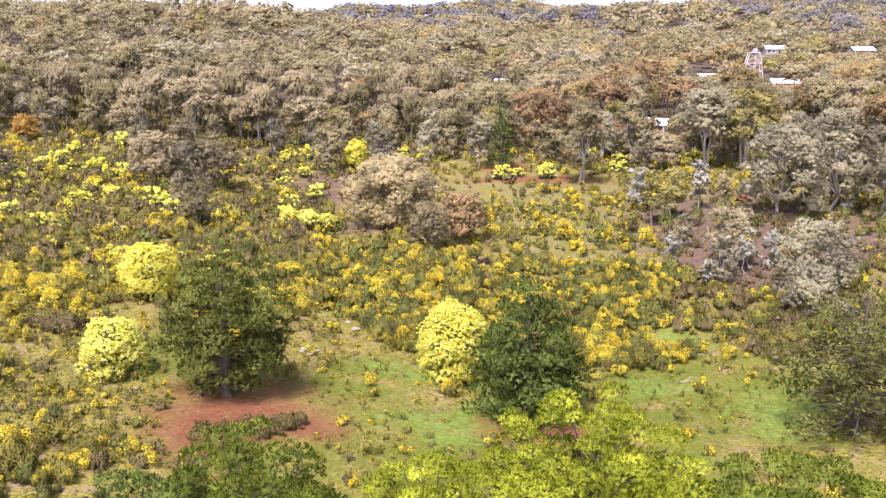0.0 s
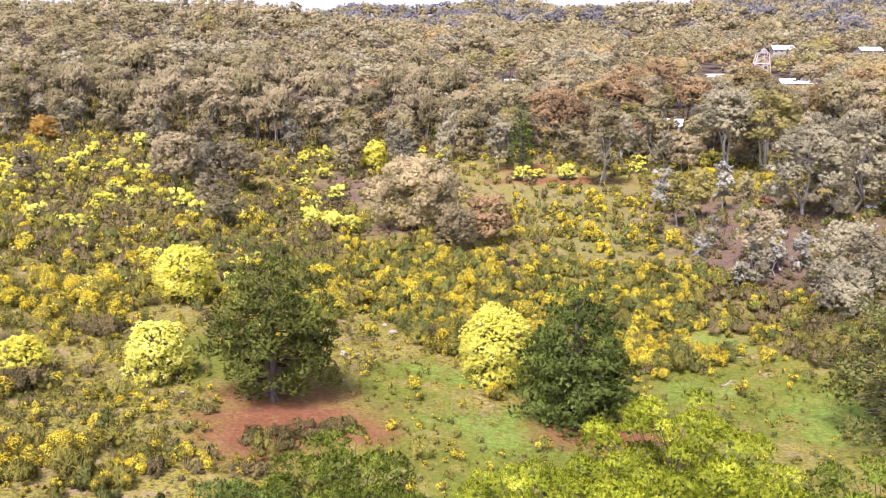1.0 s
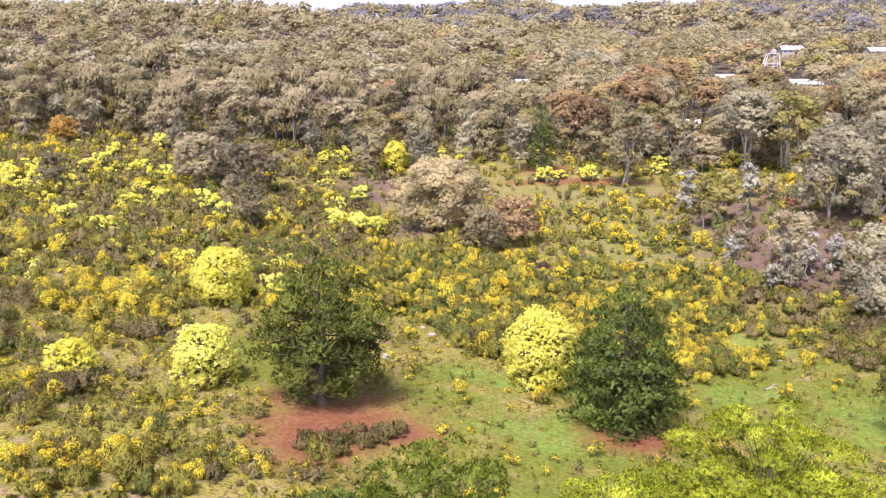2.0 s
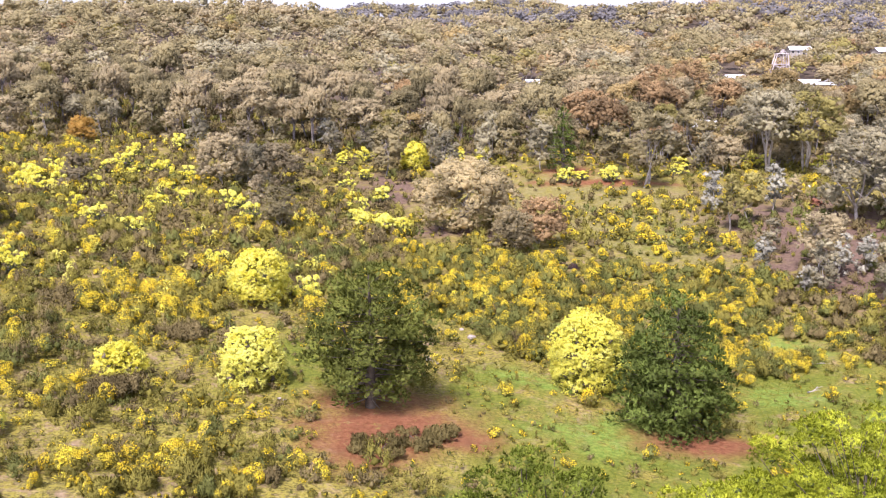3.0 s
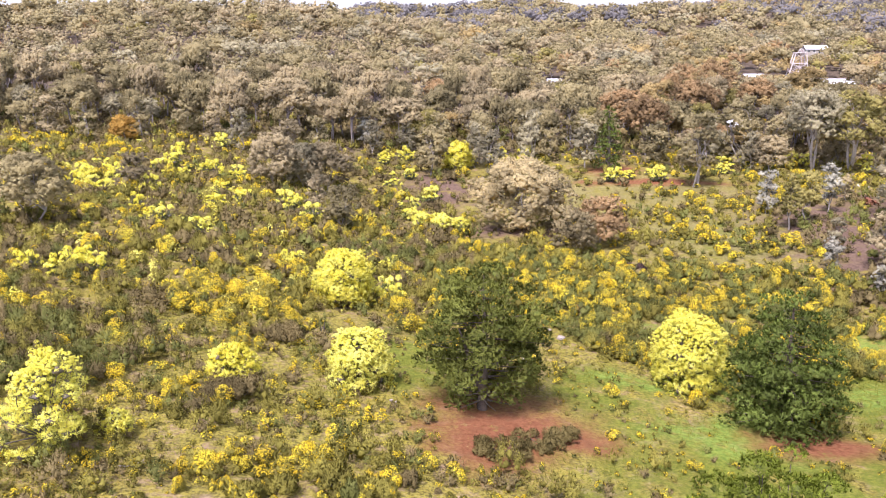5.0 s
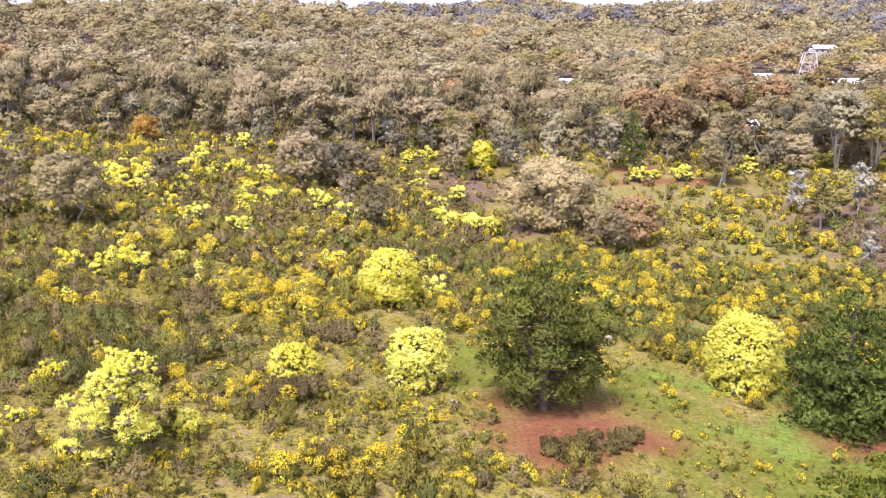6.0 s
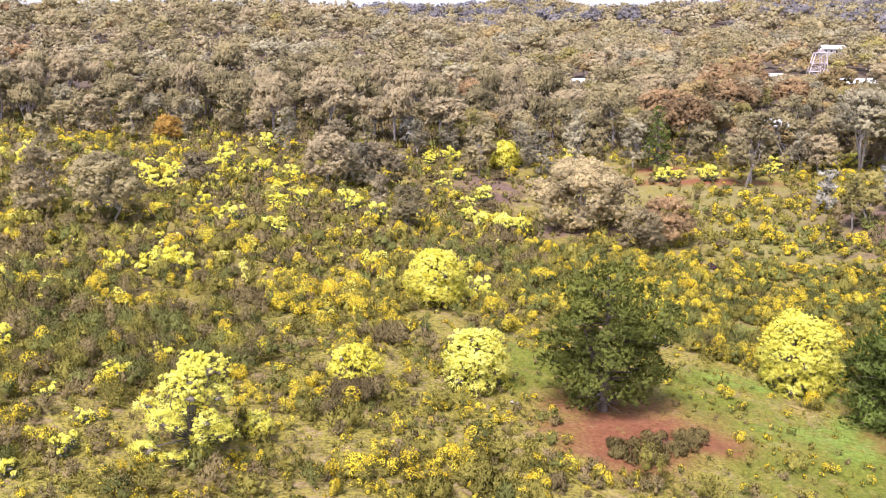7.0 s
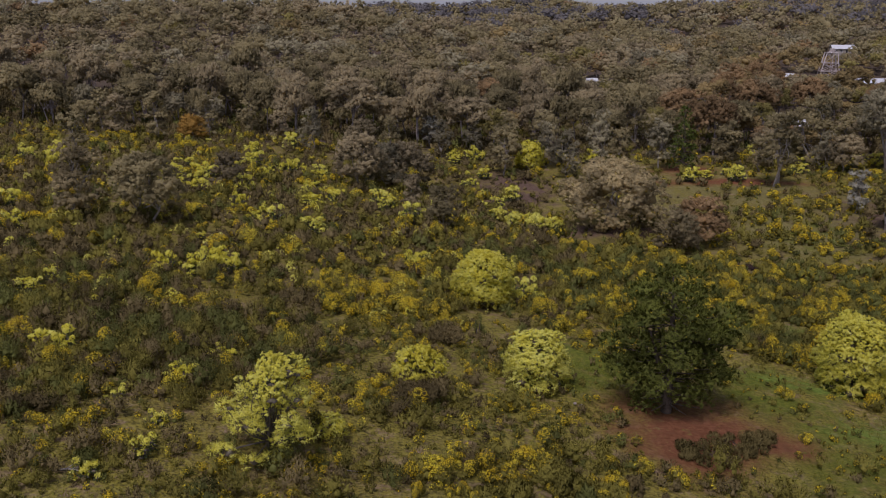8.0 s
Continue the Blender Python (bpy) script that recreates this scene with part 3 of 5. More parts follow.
        blades(cr, rng, p, d, tuft, tuft * 0.24, out=unit(d * 0.25 + axis * 0.6 + u * 0.5 + whole * 0.2))
    cr.tone = 0.0
    part("crown", cr.mesh("crown", [leaf, PINE_SHADE]), t)
    return t


def wattle(x, y, h, w, bloom, label, seed, name="wattle_tree", under=0.25, airy=1.0, lumpy=0.2, bole=0.08, leaf_size=0.165, group="flowering wattles", wild=0.0):
    """A wattle in full bloom: small rounded sprays of blossom over a dome, grey-green leaf beneath."""
    rng = np.random.default_rng(seed)
    t = thing(name, x, y, label, "tree", group)
    n = int(np.clip(24 + w * h * 1.6, 8, 100) * airy)
    r0 = np.clip(w * lumpy * 0.70, 0.28, 1.5) * rng.uniform(0.8, 1.25, n)
    c = dome(rng, n, w - r0.mean() * 1.9, h * bole + r0.mean() * 0.5, h - r0.mean() * 1.15, 0.2)
    c[:, :2] *= (1 + 0.12 * np.sin(np.arctan2(c[:, 1], c[:, 0]) * 3 + seed))[:, None]
    c += rng.normal(size=c.shape) * np.array([w, w, h * 0.5]) * 0.12 * wild
    c[:, :2] *= 1 - wild * rng.uniform(0, 0.75, (n, 1))
    c[:, 2] = np.maximum(c[:, 2], h * bole)
    r0 = r0 * rng.uniform(1 - 0.4 * wild, 1 + 0.35 * wild, n)
    r = np.stack([r0, r0, r0 * (0.8 - 0.15 * wild)], -1)
    tr = Pile()
    tw = max(0.05, h * 0.022)
    fork = np.array([0, 0, h * 0.18])
    limb(tr, rng, (0, 0, -0.2), fork, tw * 1.4, tw, 0.05, 4, 7)
    for k in c:
        limb(tr, rng, fork, k, tw * 0.36, tw * 0.1, 0.1, 4, 4)
    part("trunk", tr.mesh("trunk", [BARK_GREY], True), t)
    gl = Pile()
    inner = c * np.array([0.86, 0.86, 0.92])
    # filler cores whose colour stands for shade seen through the blossom
    lumps(gl, rng, inner, r * 0.45, 0, 1, 0.4)
    p, u = sprays(rng, inner, r, 14 * (0.2 / leaf_size) ** 2 * under, -0.9, 0.5)
    blades(gl, rng, p, unit(u + rng.normal(size=u.shape)), leaf_size * 1.3, leaf_size * 0.5)
    part("leaves", gl.mesh("leaves", [WATTLE_LEAF, CORE_SHADE]), t, "grey-green feathery leaves")
    bl = Pile()
    billows(bl, rng, c, r, leaf_size * 0.95, 0, 0.44, leaf_size * 0.72, 13, -0.6, 0.0, 0.15, heart=np.array([0, 0, h * 0.4]), spiky=0.6, lift=0.35)
    part("blossom", bl.mesh("blossom", [bloom]), t, "bright yellow blossom")["kind"] = "stuff"
    return t


pine(-20.6, 80.6, 13.4, 4.4, PINE_DARK, "dark green old pine with bare limbs on red earth", 11, 0.05, 0.34, "broad", 1.6, open_=0.05, ragged=0.17, fork=2.2, lobe=1.35, bare=0.42)
pine(8.3, 82.5, 12.9, 5.2, PINE_MID, "dense dark green pine with foliage to the ground", 12, 0.03, 0.34, "cone", 1.3, open_=0.05, ragged=0.08, lobe=1.25)
pine(-14.0, 36.6, 16.2, 4.0, PINE_MID, "mid-green pine beside a larger olive one", 13, 0.4, 0.18, "round", 1.8, open_=0.1, lobe=0.9)
pine(-9.0, 38.8, 17.4, 4.3, PINE_OLIVE, "olive green pine with a broad rounded top", 14, 0.4, 0.18, "round", 1.8, open_=0.1, lobe=0.9)
pine(-0.2, 38.4, 16.8, 4.4, PINE_LIME, "bright lime green pine with a flat top", 15, 0.4, 0.18, "round", 1.8, open_=0.1, lobe=0.9)
pine(8.0, 43.4, 17.5, 6.0, PINE_LIME, "wide bright green pine with open limbs", 16, 0.4, 0.18, "round", 1.8, open_=0.1, lobe=0.9)
pine(16.6, 38.4, 17.0, 5.4, PINE_OLIVE, "green pine with dark limbs showing", 17, 0.4, 0.18, "round", 1.8, open_=0.1, lobe=0.9)
pine(38.0, 78.0, 14.5, 6.5, PINE_DULL, "thin olive green pine with drooping tiers", 18, 0.08, 0.34, "broad", 0.7, open_=0.48, ragged=0.16, lobe=1.1)
pine(13.5, 209.5, 14.6, 3.0, PINE_MID, "narrow dark green conifer at the wood's edge", 19, 0.04, 0.6, "narrow", 1.2)

wattle(-36.2, 107.6, 7.0, 7.0, WATTLE, "round wattle tree covered in bright yellow blossom", 31)
wattle(-32.2, 83.6, 5.9, 6.3, WATTLE_PALE, "dome of a wattle in pale lemon blossom to the ground", 32, bole=0.0)
wattle(1.1, 90.6, 8.4, 7.6, WATTLE_PALE, "tall wattle in pale yellow blossom beside the pine", 33, bole=0.04)
wattle(-43.2, 79.2, 4.4, 4.4, WATTLE, "small yellow wattle behind a brown bush", 34, bole=0.25)
wattle(-53.4, 63.2, 8.4, 7.6, WATTLE_PALE, "big straggling wattle in clumps of yellow blossom", 35, airy=0.5, lumpy=0.15, bole=0.04, wild=1.0)
wattle(-49.7, 67.6, 2.3, 2.8, WATTLE, "low wattle bush in pale yellow blossom", 36)

GUMS = [  # x, y, height, width, leaf, label, bole, stems
    (-10.1, 169.5, 13.4, 18.0, GUM_HONEY, "broad spreading gum with beige-olive crown and pale trunk", 0.12, 2),
    (-2.4, 150.0, 7.6, 7.8, GUM_HONEY, "low round beige-olive gum in scrub", 0.05, 1),
    (3.2, 155.5, 8.8, 9.4, GUM_RUST, "low round rust-brown gum", 0.05, 1),
    (-27.2, 211.1, 11.6, 8.6, GUM_OLIVE, "upright olive gum at the wood's edge", 0.2, 1),
    (-14.6, 244.9, 10.5, 8.0, GUM_OLIVE, "upright olive gum at the wood's edge", 0.2, 1),
    (-1.9, 242.0, 12.7, 9.0, GUM_OLIVE, "upright olive gum at the wood's edge", 0.2, 1),
    (-4.5, 216.2, 7.8, 4.0, GUM_GREY, "slender pale gum sapling by the wood", 0.1, 1),
    (8.6, 211.2, 11.6, 7.2, GUM_GREY, "grey-green gum beside a dark conifer", 0.2, 1),
    (30.0, 195.5, 16.1, 10.4, GUM_OLIVE, "tall olive gum with pale trunks", 0.3, 2),
    (26.1, 216.7, 10.5, 7.0, GUM_OLIVE, "olive gum behind yellow wattles", 0.2, 1),
    (-46.4, 157.7, 7.9, 4.5, GUM_BEIGE, "narrow beige gum in the scrub", 0.12, 1),
    (-41.2, 149.9, 7.9, 6.6, GUM_OLIVE, "olive gum in the scrub", 0.12, 1),
    (-58.0, 180.0, 11.5, 10.7, GUM_BEIGE, "mauve-beige gum in a clump", 0.15, 1),
    (-52.8, 184.8, 9.2, 9.2, GUM_GREY, "grey gum standing in a clump", 0.12, 1),
    (-48.3, 186.9, 9.8, 10.8, GUM_BEIGE, "mauve-beige gum in a clump", 0.12, 1),
    (-78.8, 161.2, 7.6, 6.4, GUM_BEIGE, "round pinkish gum among wattles", 0.15, 1),
    (-101.4, 221.4, 7.0, 7.4, GUM_ORANGE, "small orange-brown gum in the scrub", 0.1, 1),
    (-44.5, 238.0, 8.0, 5.4, GUM_SILVER, "silver gum at the wood's edge", 0.2, 1),
    (-83.5, 131.0, 10.2, 10.5, GUM_OLIVE, "spreading olive gum among heath and wattles", 0.2, 2),
    (-92.5, 129.0, 11.2, 8.0, GUM_HONEY, "upright olive-gold gum among heath and wattles", 0.15, 1),
]
GUMS_EAST = [
    (38.2, 162.6, 10.1, 5.0, GUM_GOLD, "yellow-green gum with a white trunk", 0.28, 1),
    (37.9, 174.0, 8.3, 4.6, GUM_SILVER, "silver-leaved gum sapling on bare ground", 0.15, 1),
    (43.2, 166.7, 9.5, 5.5, GUM_GOLD, "yellow-green young gum with bare stem", 0.25, 1),
    (49.6, 173.1, 9.7, 4.6, GUM_SILVER, "silver-leaved young gum in litter", 0.2, 1),
    (51.2, 211.6, 9.5, 9.6, GUM_BEIGE, "grey-beige gum above yellow wattles", 0.25, 1),
    (63.0, 215.6, 18.9, 15.6, GUM_GREY, "tall many-stemmed gum with grey crown", 0.45, 3),
    (71.3, 214.0, 18.9, 15.5, GUM_GOLD, "tall many-stemmed gum with yellow-green crown", 0.4, 3),
    (47.1, 222.6, 17.8, 11.8, GUM_OLIVE, "tall dark olive gum beside wattles", 0.1, 1),
    (62.0, 164.3, 19.3, 16.2, GUM_GREY, "large grey gum with a white leaning trunk", 0.16, 1),
    (73.4, 170.8, 18.9, 15.2, GUM_GREY, "large grey gum with several white trunks", 0.16, 2),
    (80.7, 164.1, 16.7, 12.5, GUM_GREY, "large grey gum with forked trunk", 0.18, 2),
    (35.6, 137.8, 6.4, 3.4, GUM_SILVER, "small silver gum sapling", 0.12, 1),
    (40.2, 147.4, 6.8, 2.8, GUM_GREY, "thin grey gum sapling", 0.12, 1),
    (44.5, 136.8, 10.1, 7.8, GUM_BEIGE, "grey-pink young gum on bare ground", 0.2, 1),
    (40.9, 128.1, 7.9, 4.6, GUM_GREY, "grey young gum on bare ground", 0.15, 1),
    (39.2, 128.7, 4.3, 2.8, GUM_SILVER, "small silver gum sapling", 0.05, 1),
    (45.9, 133.4, 6.7, 3.4, GUM_SILVER, "small silver gum sapling", 0.1, 1),
    (50.2, 134.9, 5.7, 3.5, GUM_SILVER, "small silver gum sapling", 0.1, 1),
    (51.5, 121.2, 10.2, 11.0, GUM_GREY, "wide grey gum with silver tops", 0.1, 1),
    (47.3, 112.2, 7.0, 8.1, GUM_GREY, "low silver-leaved gum above dark bushes", 0.05, 1),
    (57.6, 183.8, 5.6, 3.0, GUM_BEIGE, "small beige gum sapling", 0.15, 1),
]
GUMS_BACK = [
    (147.0, 385.0, 13.0, 13.0, GUM_BEIGE, "pinkish flat-topped gum before a white-roofed house", 0.5, 1),
    (113.0, 350.0, 14.0, 15.0, GUM_BRONZE, "golden-brown gum below the headframe", 0.2, 1),
    (104.0, 285.0, 12.2, 20.0, GUM_BRONZE, "broad bronze gum above grey ones", 0.2, 2),
    (74.0, 337.0, 18.0, 16.0, GUM_RUST, "rust-red gum standing out from the woods", 0.2, 1),
    (63.0, 341.0, 16.5, 13.0, GUM_RUST, "dull red gum in the woods", 0.2, 1),
    (60.0, 300.0, 17.0, 14.0, GUM_BRONZE, "golden-brown gum in the woods", 0.2, 1),
    (42.0, 290.0, 15.5, 13.0, GUM_BRONZE, "golden-brown gum in the woods", 0.2, 1),
    (26.0, 262.0, 15.5, 14.0, GUM_RUST, "pale rust gum behind a conifer", 0.2, 1),
    (120.0, 300.0, 8.0, 13.0, GUM_GOLD, "yellow-green gum in the woods", 0.2, 1),
    (140.0, 310.0, 8.0, 16.0, GUM_RUST, "wide orange-brown gum in the woods", 0.2, 2),
    (88.0, 262.0, 15.0, 14.0, GUM_GOLD, "yellow-green gum behind tall grey ones", 0.25, 2),
]
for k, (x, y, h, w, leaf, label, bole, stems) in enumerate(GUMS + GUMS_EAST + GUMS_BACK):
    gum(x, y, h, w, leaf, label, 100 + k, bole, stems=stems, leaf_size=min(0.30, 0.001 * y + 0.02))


def edge_gums():
    """Upright gums that stand before the woods, copied from a few grown ones."""
    rng = np.random.default_rng(88)
    looks = [(GUM_OLIVE, "upright olive gum before the wood"), (GUM_BEIGE, "upright beige gum before the wood"), (GUM_GREY, "upright grey-green gum before the wood"), (GUM_OLIVE, "rounded olive gum before the wood")]
    made = [gum(0, 0, 10.0, 5.4 + 0.8 * k, leaf, label, 700 + k, 0.15, leaf_size=0.2) for k, (leaf, label) in enumerate(looks)]
    used = set()
    spots = [(x, 225 + 12 * math.sin(x * 0.13) + rng.uniform(-9, 9)) for x in (*np.arange(-128, -30, 9.5), *np.arange(-24, 104, 6.4))]
    spots += [(-108, 168), (86, 190), (94, 178), (88, 204), (80, 196), (98, 200), (70, 228), (84, 222)]
    for x, y in spots:
        x += rng.uniform(-2, 2)
        k = int(rng.choice(4, p=(0.38, 0.22, 0.22, 0.18)))
        f = rng.uniform(0.75, 1.25)
        m = pose(x, y, on(x, y), 0, 0, rng.uniform(0, 360)) @ Matrix.Diagonal((f, f, f * rng.uniform(0.9, 1.15), 1))
        if k in used:
            copy_thing(made[k], m)
        else:
            made[k].matrix_basis = m
            used.add(k)


edge_gums()


# ---- the woods on the hills ----
def sight(ex, ey, w, ground):
    """How tall a tree may grow here before it hides one of the buildings."""
    room = 99.0
    for hx, hy, hw, hz, side in CLEARED:
        f = ey / hy
        if ey < hy + 8 and hx * f - 41 * (1 - f) - hw - 0.25 * w < ex < hx * f + side * (1 - f) + hw + 0.25 * w:
            room = min(room, 34.3 + (on(hx, hy) + hz - 34.3) * f - ground if f < 0.96 else 0)
    return room


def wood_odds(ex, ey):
    """Shares of olive, beige, grey, rust, gold and bronze crowns, and of those greyed for haze with distance."""
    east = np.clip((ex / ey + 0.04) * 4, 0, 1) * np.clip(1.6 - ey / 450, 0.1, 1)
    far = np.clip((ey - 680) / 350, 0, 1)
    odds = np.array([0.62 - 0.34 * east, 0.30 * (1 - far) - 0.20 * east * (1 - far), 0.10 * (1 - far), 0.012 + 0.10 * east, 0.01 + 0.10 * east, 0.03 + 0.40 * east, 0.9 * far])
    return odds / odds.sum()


def woods():
    """The forest: grown gums at its near side, copied from a few, and the rest one mass of crowns."""
    rng = np.random.default_rng(77)
    looks = [(GUM_OLIVE, "olive gum with a domed crown in the forest"), (GUM_BEIGE, "grey-beige gum with a domed crown in the forest"), (GUM_GREY, "grey gum with a pale crown in the forest"), (GUM_RUST, "rust-brown gum in the forest"), (GUM_GOLD, "yellow-green gum in the forest"), (GUM_BRONZE, "golden-brown gum in the forest")]
    made, used = {}, set()
    for k, (leaf, label) in enumerate(looks):
        for j in range(3 if k == 0 else 2 if k == 1 else 1):
            t = thing("gum_tree", 0, 0, label, "tree", "gums of the forest", z=-60)
            trunk, crown = gum_meshes(np.random.default_rng(800 + 10 * k + j), 13.0, 12.0 + j, leaf, 0.52 - 0.03 * j, BARK_HAZED, 0.30, 1 + (j + k) % 3, 2.3, 12, 5, 0.15)
            part("trunk", trunk, t)
            part("crown", crown, t)
            made[(k, j)] = t
    mats = [GUM_OLIVE, GUM_BEIGE, GUM_GREY, GUM_RUST, GUM_GOLD, GUM_BRONZE, GUM_HAZED, BARK_HAZED]
    pile = Pile()
    # near edge, far edge, spacing, lobes, size of tufts, leaves on each
    bands = [(238, 318, 10.5, 0, 0, 0), (318, 480, 10.5, 8, 0.85, 8), (480, 760, 13.0, 6, 1.3, 5), (760, 1330, 18.0, 5, 2.3, 4)]
    for y0, y1, gap, nl, small, per in bands:
        y = y0
        while y < y1:
            for x in np.arange(-0.5 * y - 52, 0.5 * y + 10, gap):
                ex, ey = x + rng.uniform(-0.45, 0.45) * gap, y + rng.uniform(-0.45, 0.45) * gap
                base = np.array([ex, ey, on(ex, ey)])
                h = rng.uniform(9.0, 15.5)
                w = rng.uniform(0.62, 1.2) * gap * (0.6 + 0.034 * h)
                room = sight(ex, ey, w, base[2])
                if room < 2.6:
                    continue
                h = min(h, room - 0.5)
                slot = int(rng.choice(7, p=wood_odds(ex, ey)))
                if y0 < 300 and slot < 6:
                    k = (slot, int(rng.integers(0, 3 if slot == 0 else 2 if slot == 1 else 1)))
                    m = pose(ex, ey, base[2] - 0.1, 0, 0, rng.uniform(0, 360)) @ Matrix.Diagonal((w / 11.5, w / 11.5, h / 13.0, 1))
                    if k in used:
                        copy_thing(made[k], m)
                    else:
                        made[k].matrix_basis = m
                        used.add(k)
                    continue
                shade = rng.uniform(-0.12, 0.14)
                c = dome(rng, nl, w * 0.78, h * 0.55, h * 0.92, 0.12)
                r0 = w * 0.5 * (1.4 / math.sqrt(nl)) * rng.uniform(0.7, 1.3, nl)
                r = np.stack([r0, r0, r0 * 0.7], -1)
                c = c + base
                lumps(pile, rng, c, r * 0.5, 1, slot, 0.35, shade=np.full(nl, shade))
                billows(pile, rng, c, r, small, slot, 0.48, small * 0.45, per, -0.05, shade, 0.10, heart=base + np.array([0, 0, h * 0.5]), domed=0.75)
                if y < 480:
                    for k in range(2):
                        foot = base + np.array([rng.normal() * 0.5, rng.normal() * 0.5, -0.3])
                        tube(pile, np.array([foot, base + np.array([rng.normal() * 0.9, rng.normal() * 0.9, h * 0.35]), c[k]]), [0.24, 0.17, 0.08], 4, 7)
            y += gap * 1.2
    for k, t in made.items():
        if k not in used:
            for o in (*t.children, t):
                bpy.data.objects.remove(o)
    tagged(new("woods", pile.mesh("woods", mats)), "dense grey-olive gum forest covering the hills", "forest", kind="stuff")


# buildings that the trees before them leave in view: x, y, half-width, height seen from, reach to the east
CLEARED = [(187, 500, 9, 0.4, 0), (175, 523, 7, 1.5, 0), (146, 511, 6, 2.0, 0), (65, 280, 6, 2.0, -28), (214, 610, 10, 2.0, 0), (280, 625, 7, 2.0, 0), (28, 440, 3, 2.0, 0)]
woods()


# ---- scrub: gorse, heath and low bushes ----
def inside(x, y, items, grow=1.0):
    out = np.zeros(np.shape(x), bool)
    for cx, cy, rx, ry in items:
        out |= ((x - cx) / (rx * grow)) ** 2 + ((y - cy) / (ry * grow)) ** 2 < 1
    return out


def wavy(x, y, scale, seed):
    """Patchiness between 0 and 1."""
    rng = np.random.default_rng(seed)
    out = np.zeros(np.shape(x))
    for _ in range(9):
        a, f, p = rng.uniform(0, 6.28), rng.uniform(0.6, 1.7) / scale, rng.uniform(0, 6.28)
        out = out + np.sin((x * np.cos(a) + y * np.sin(a)) * f * 6.28 + p)
    return 0.5 + 0.5 * np.tanh(out / 3.0)


BELT = [(6, 119, 33, 24), (-12, 128, 20, 18), (26, 122, 16, 18)]
BROWN_BELT = [(50, 104, 14, 10), (38, 120, 10, 8), (-30, 135, 12, 10), (-62, 84, 10, 12), (-80, 84, 16, 22)]
GOLD_GORSE = [(-36, 63, 7, 4), (-48, 104, 9, 7), (-53, 113, 6, 4)]
OPEN_GRASS = [(-13, 97, 6, 9), (-10, 88, 5, 8), (-26, 88, 6, 6), (2, 70, 13, 16), (30, 88, 10, 12)]


def scrub_plan():
    """Where the bushes stand: x, y, radius, height, sort (0 gorse, 1 heath, 2 green bush), share in flower."""
    rng = np.random.default_rng(5)
    xs, ys = [], []
    y = 54.0
    while y < 320:
        gap = 0.9 if y < 104 else 1.25 + (y - 100) * 0.006
        x = np.arange(-0.60 * y - 48, 0.56 * y + 4, gap)
        xs.append(x + rng.uniform(-0.5, 0.5, len(x)) * gap)
        ys.append(y + rng.uniform(-0.5, 0.5, len(x)) * gap)
        y += gap
    x, y = np.concatenate(xs), np.concatenate(ys)
    n = len(x)
    patch, fine = wavy(x, y, 16, 21), wavy(x, y, 5, 22)
    west = x < -18 - 0.04 * (y - 80)
    cover = np.where(west, 0.98, 0.45)
    cover = np.where(west & (y < 104), 0.74, cover)
    cover = np.where(~west & (y < 98), 0.22, cover)
    cover = np.where((x > 16) & (y < 104), 0.20, cover)
    size = np.where(y < 104, 0.46, 0.8)
    gorse = np.where(west, np.where(y < 104, 0.54, 0.46), 0.7)
    heath = np.where(west, np.where(y < 104, 0.26, 0.42), 0.12)
    flower = np.where(west, np.where(y < 104, 0.48, 0.40), 0.5)
    slope = inside(x, y, DRY_SLOPE)
    cover, size = np.where(slope, np.where(y < 180, 0.75, 0.35), cover), np.where(slope, 0.72, size)
    east = inside(x, y, LITTER)
    cover, heath, gorse, flower = np.where(east, 0.4, cover), np.where(east, 0.6, heath), np.where(east, 0.15, gorse), np.where(east, 0.05, flower)
    belt = inside(x, y, BELT)
    cover, size, gorse, heath, flower = np.where(belt, 0.74, cover), np.where(belt, 1.15, size), np.where(belt, 0.46, gorse), np.where(belt, 0.02, heath), np.where(belt, 0.72, flower)
    brown = inside(x, y, BROWN_BELT)
    cover, size, gorse, heath, flower = np.where(brown, 0.85, cover), np.where(brown, 0.85, size), np.where(brown, 0.34, gorse), np.where(brown, 0.36, heath), np.where(brown, 0.15, flower)
    cover = np.where((y > 205) & ~slope, np.maximum(cover, 0.6), cover)
    heath = np.where(y > 215, 0.65, heath)
    size, flower = np.where(y > 232, 1.25, size), np.where(y > 234, 0.02, flower)
    gorse, heath = np.where(y > 234, 0.15, gorse), np.where(y > 234, 0.75, heath)
    cover = cover * np.where(belt | brown | slope, 0.6 + 0.65 * fine, 0.4 + 0.9 * patch * (0.4 + fine))
    gold = inside(x, y, GOLD_GORSE)
    cover, size, gorse, heath, flower = np.where(gold, 0.85, cover), np.where(gold, 0.72, size), np.where(gold, 0.9, gorse), np.where(gold, 0.05, heath), np.where(gold, 1.0, flower)
    grass = inside(x, y, OPEN_GRASS)
    cover, size = np.where(grass, 0.34, cover), np.where(grass, 0.27, size)
    cover = np.where(inside(x, y, GREEN_FLUSH, 0.8), 0.03, cover)
    cover = np.where(inside(x, y, RED_EARTH, 0.95), 0.0, cover)
    keep = rng.random(n) < cover
    x, y, size, gorse, heath, flower, fine = (a[keep] for a in (x, y, size, gorse, heath, flower, fine))
    n = len(x)
    r = size * rng.lognormal(0, 0.55, n)
    r = np.clip(r, 0.16, 1.6)
    h = r * rng.uniform(0.9, 1.6, n)
    k = rng.random(n)
    sort = np.where(k < gorse, 0, np.where(k < gorse + heath, 1, 2))
    rich = rng.random(n) < flower * (0.1 + 2.3 * wavy(x, y, 8, 23) ** 1.6)
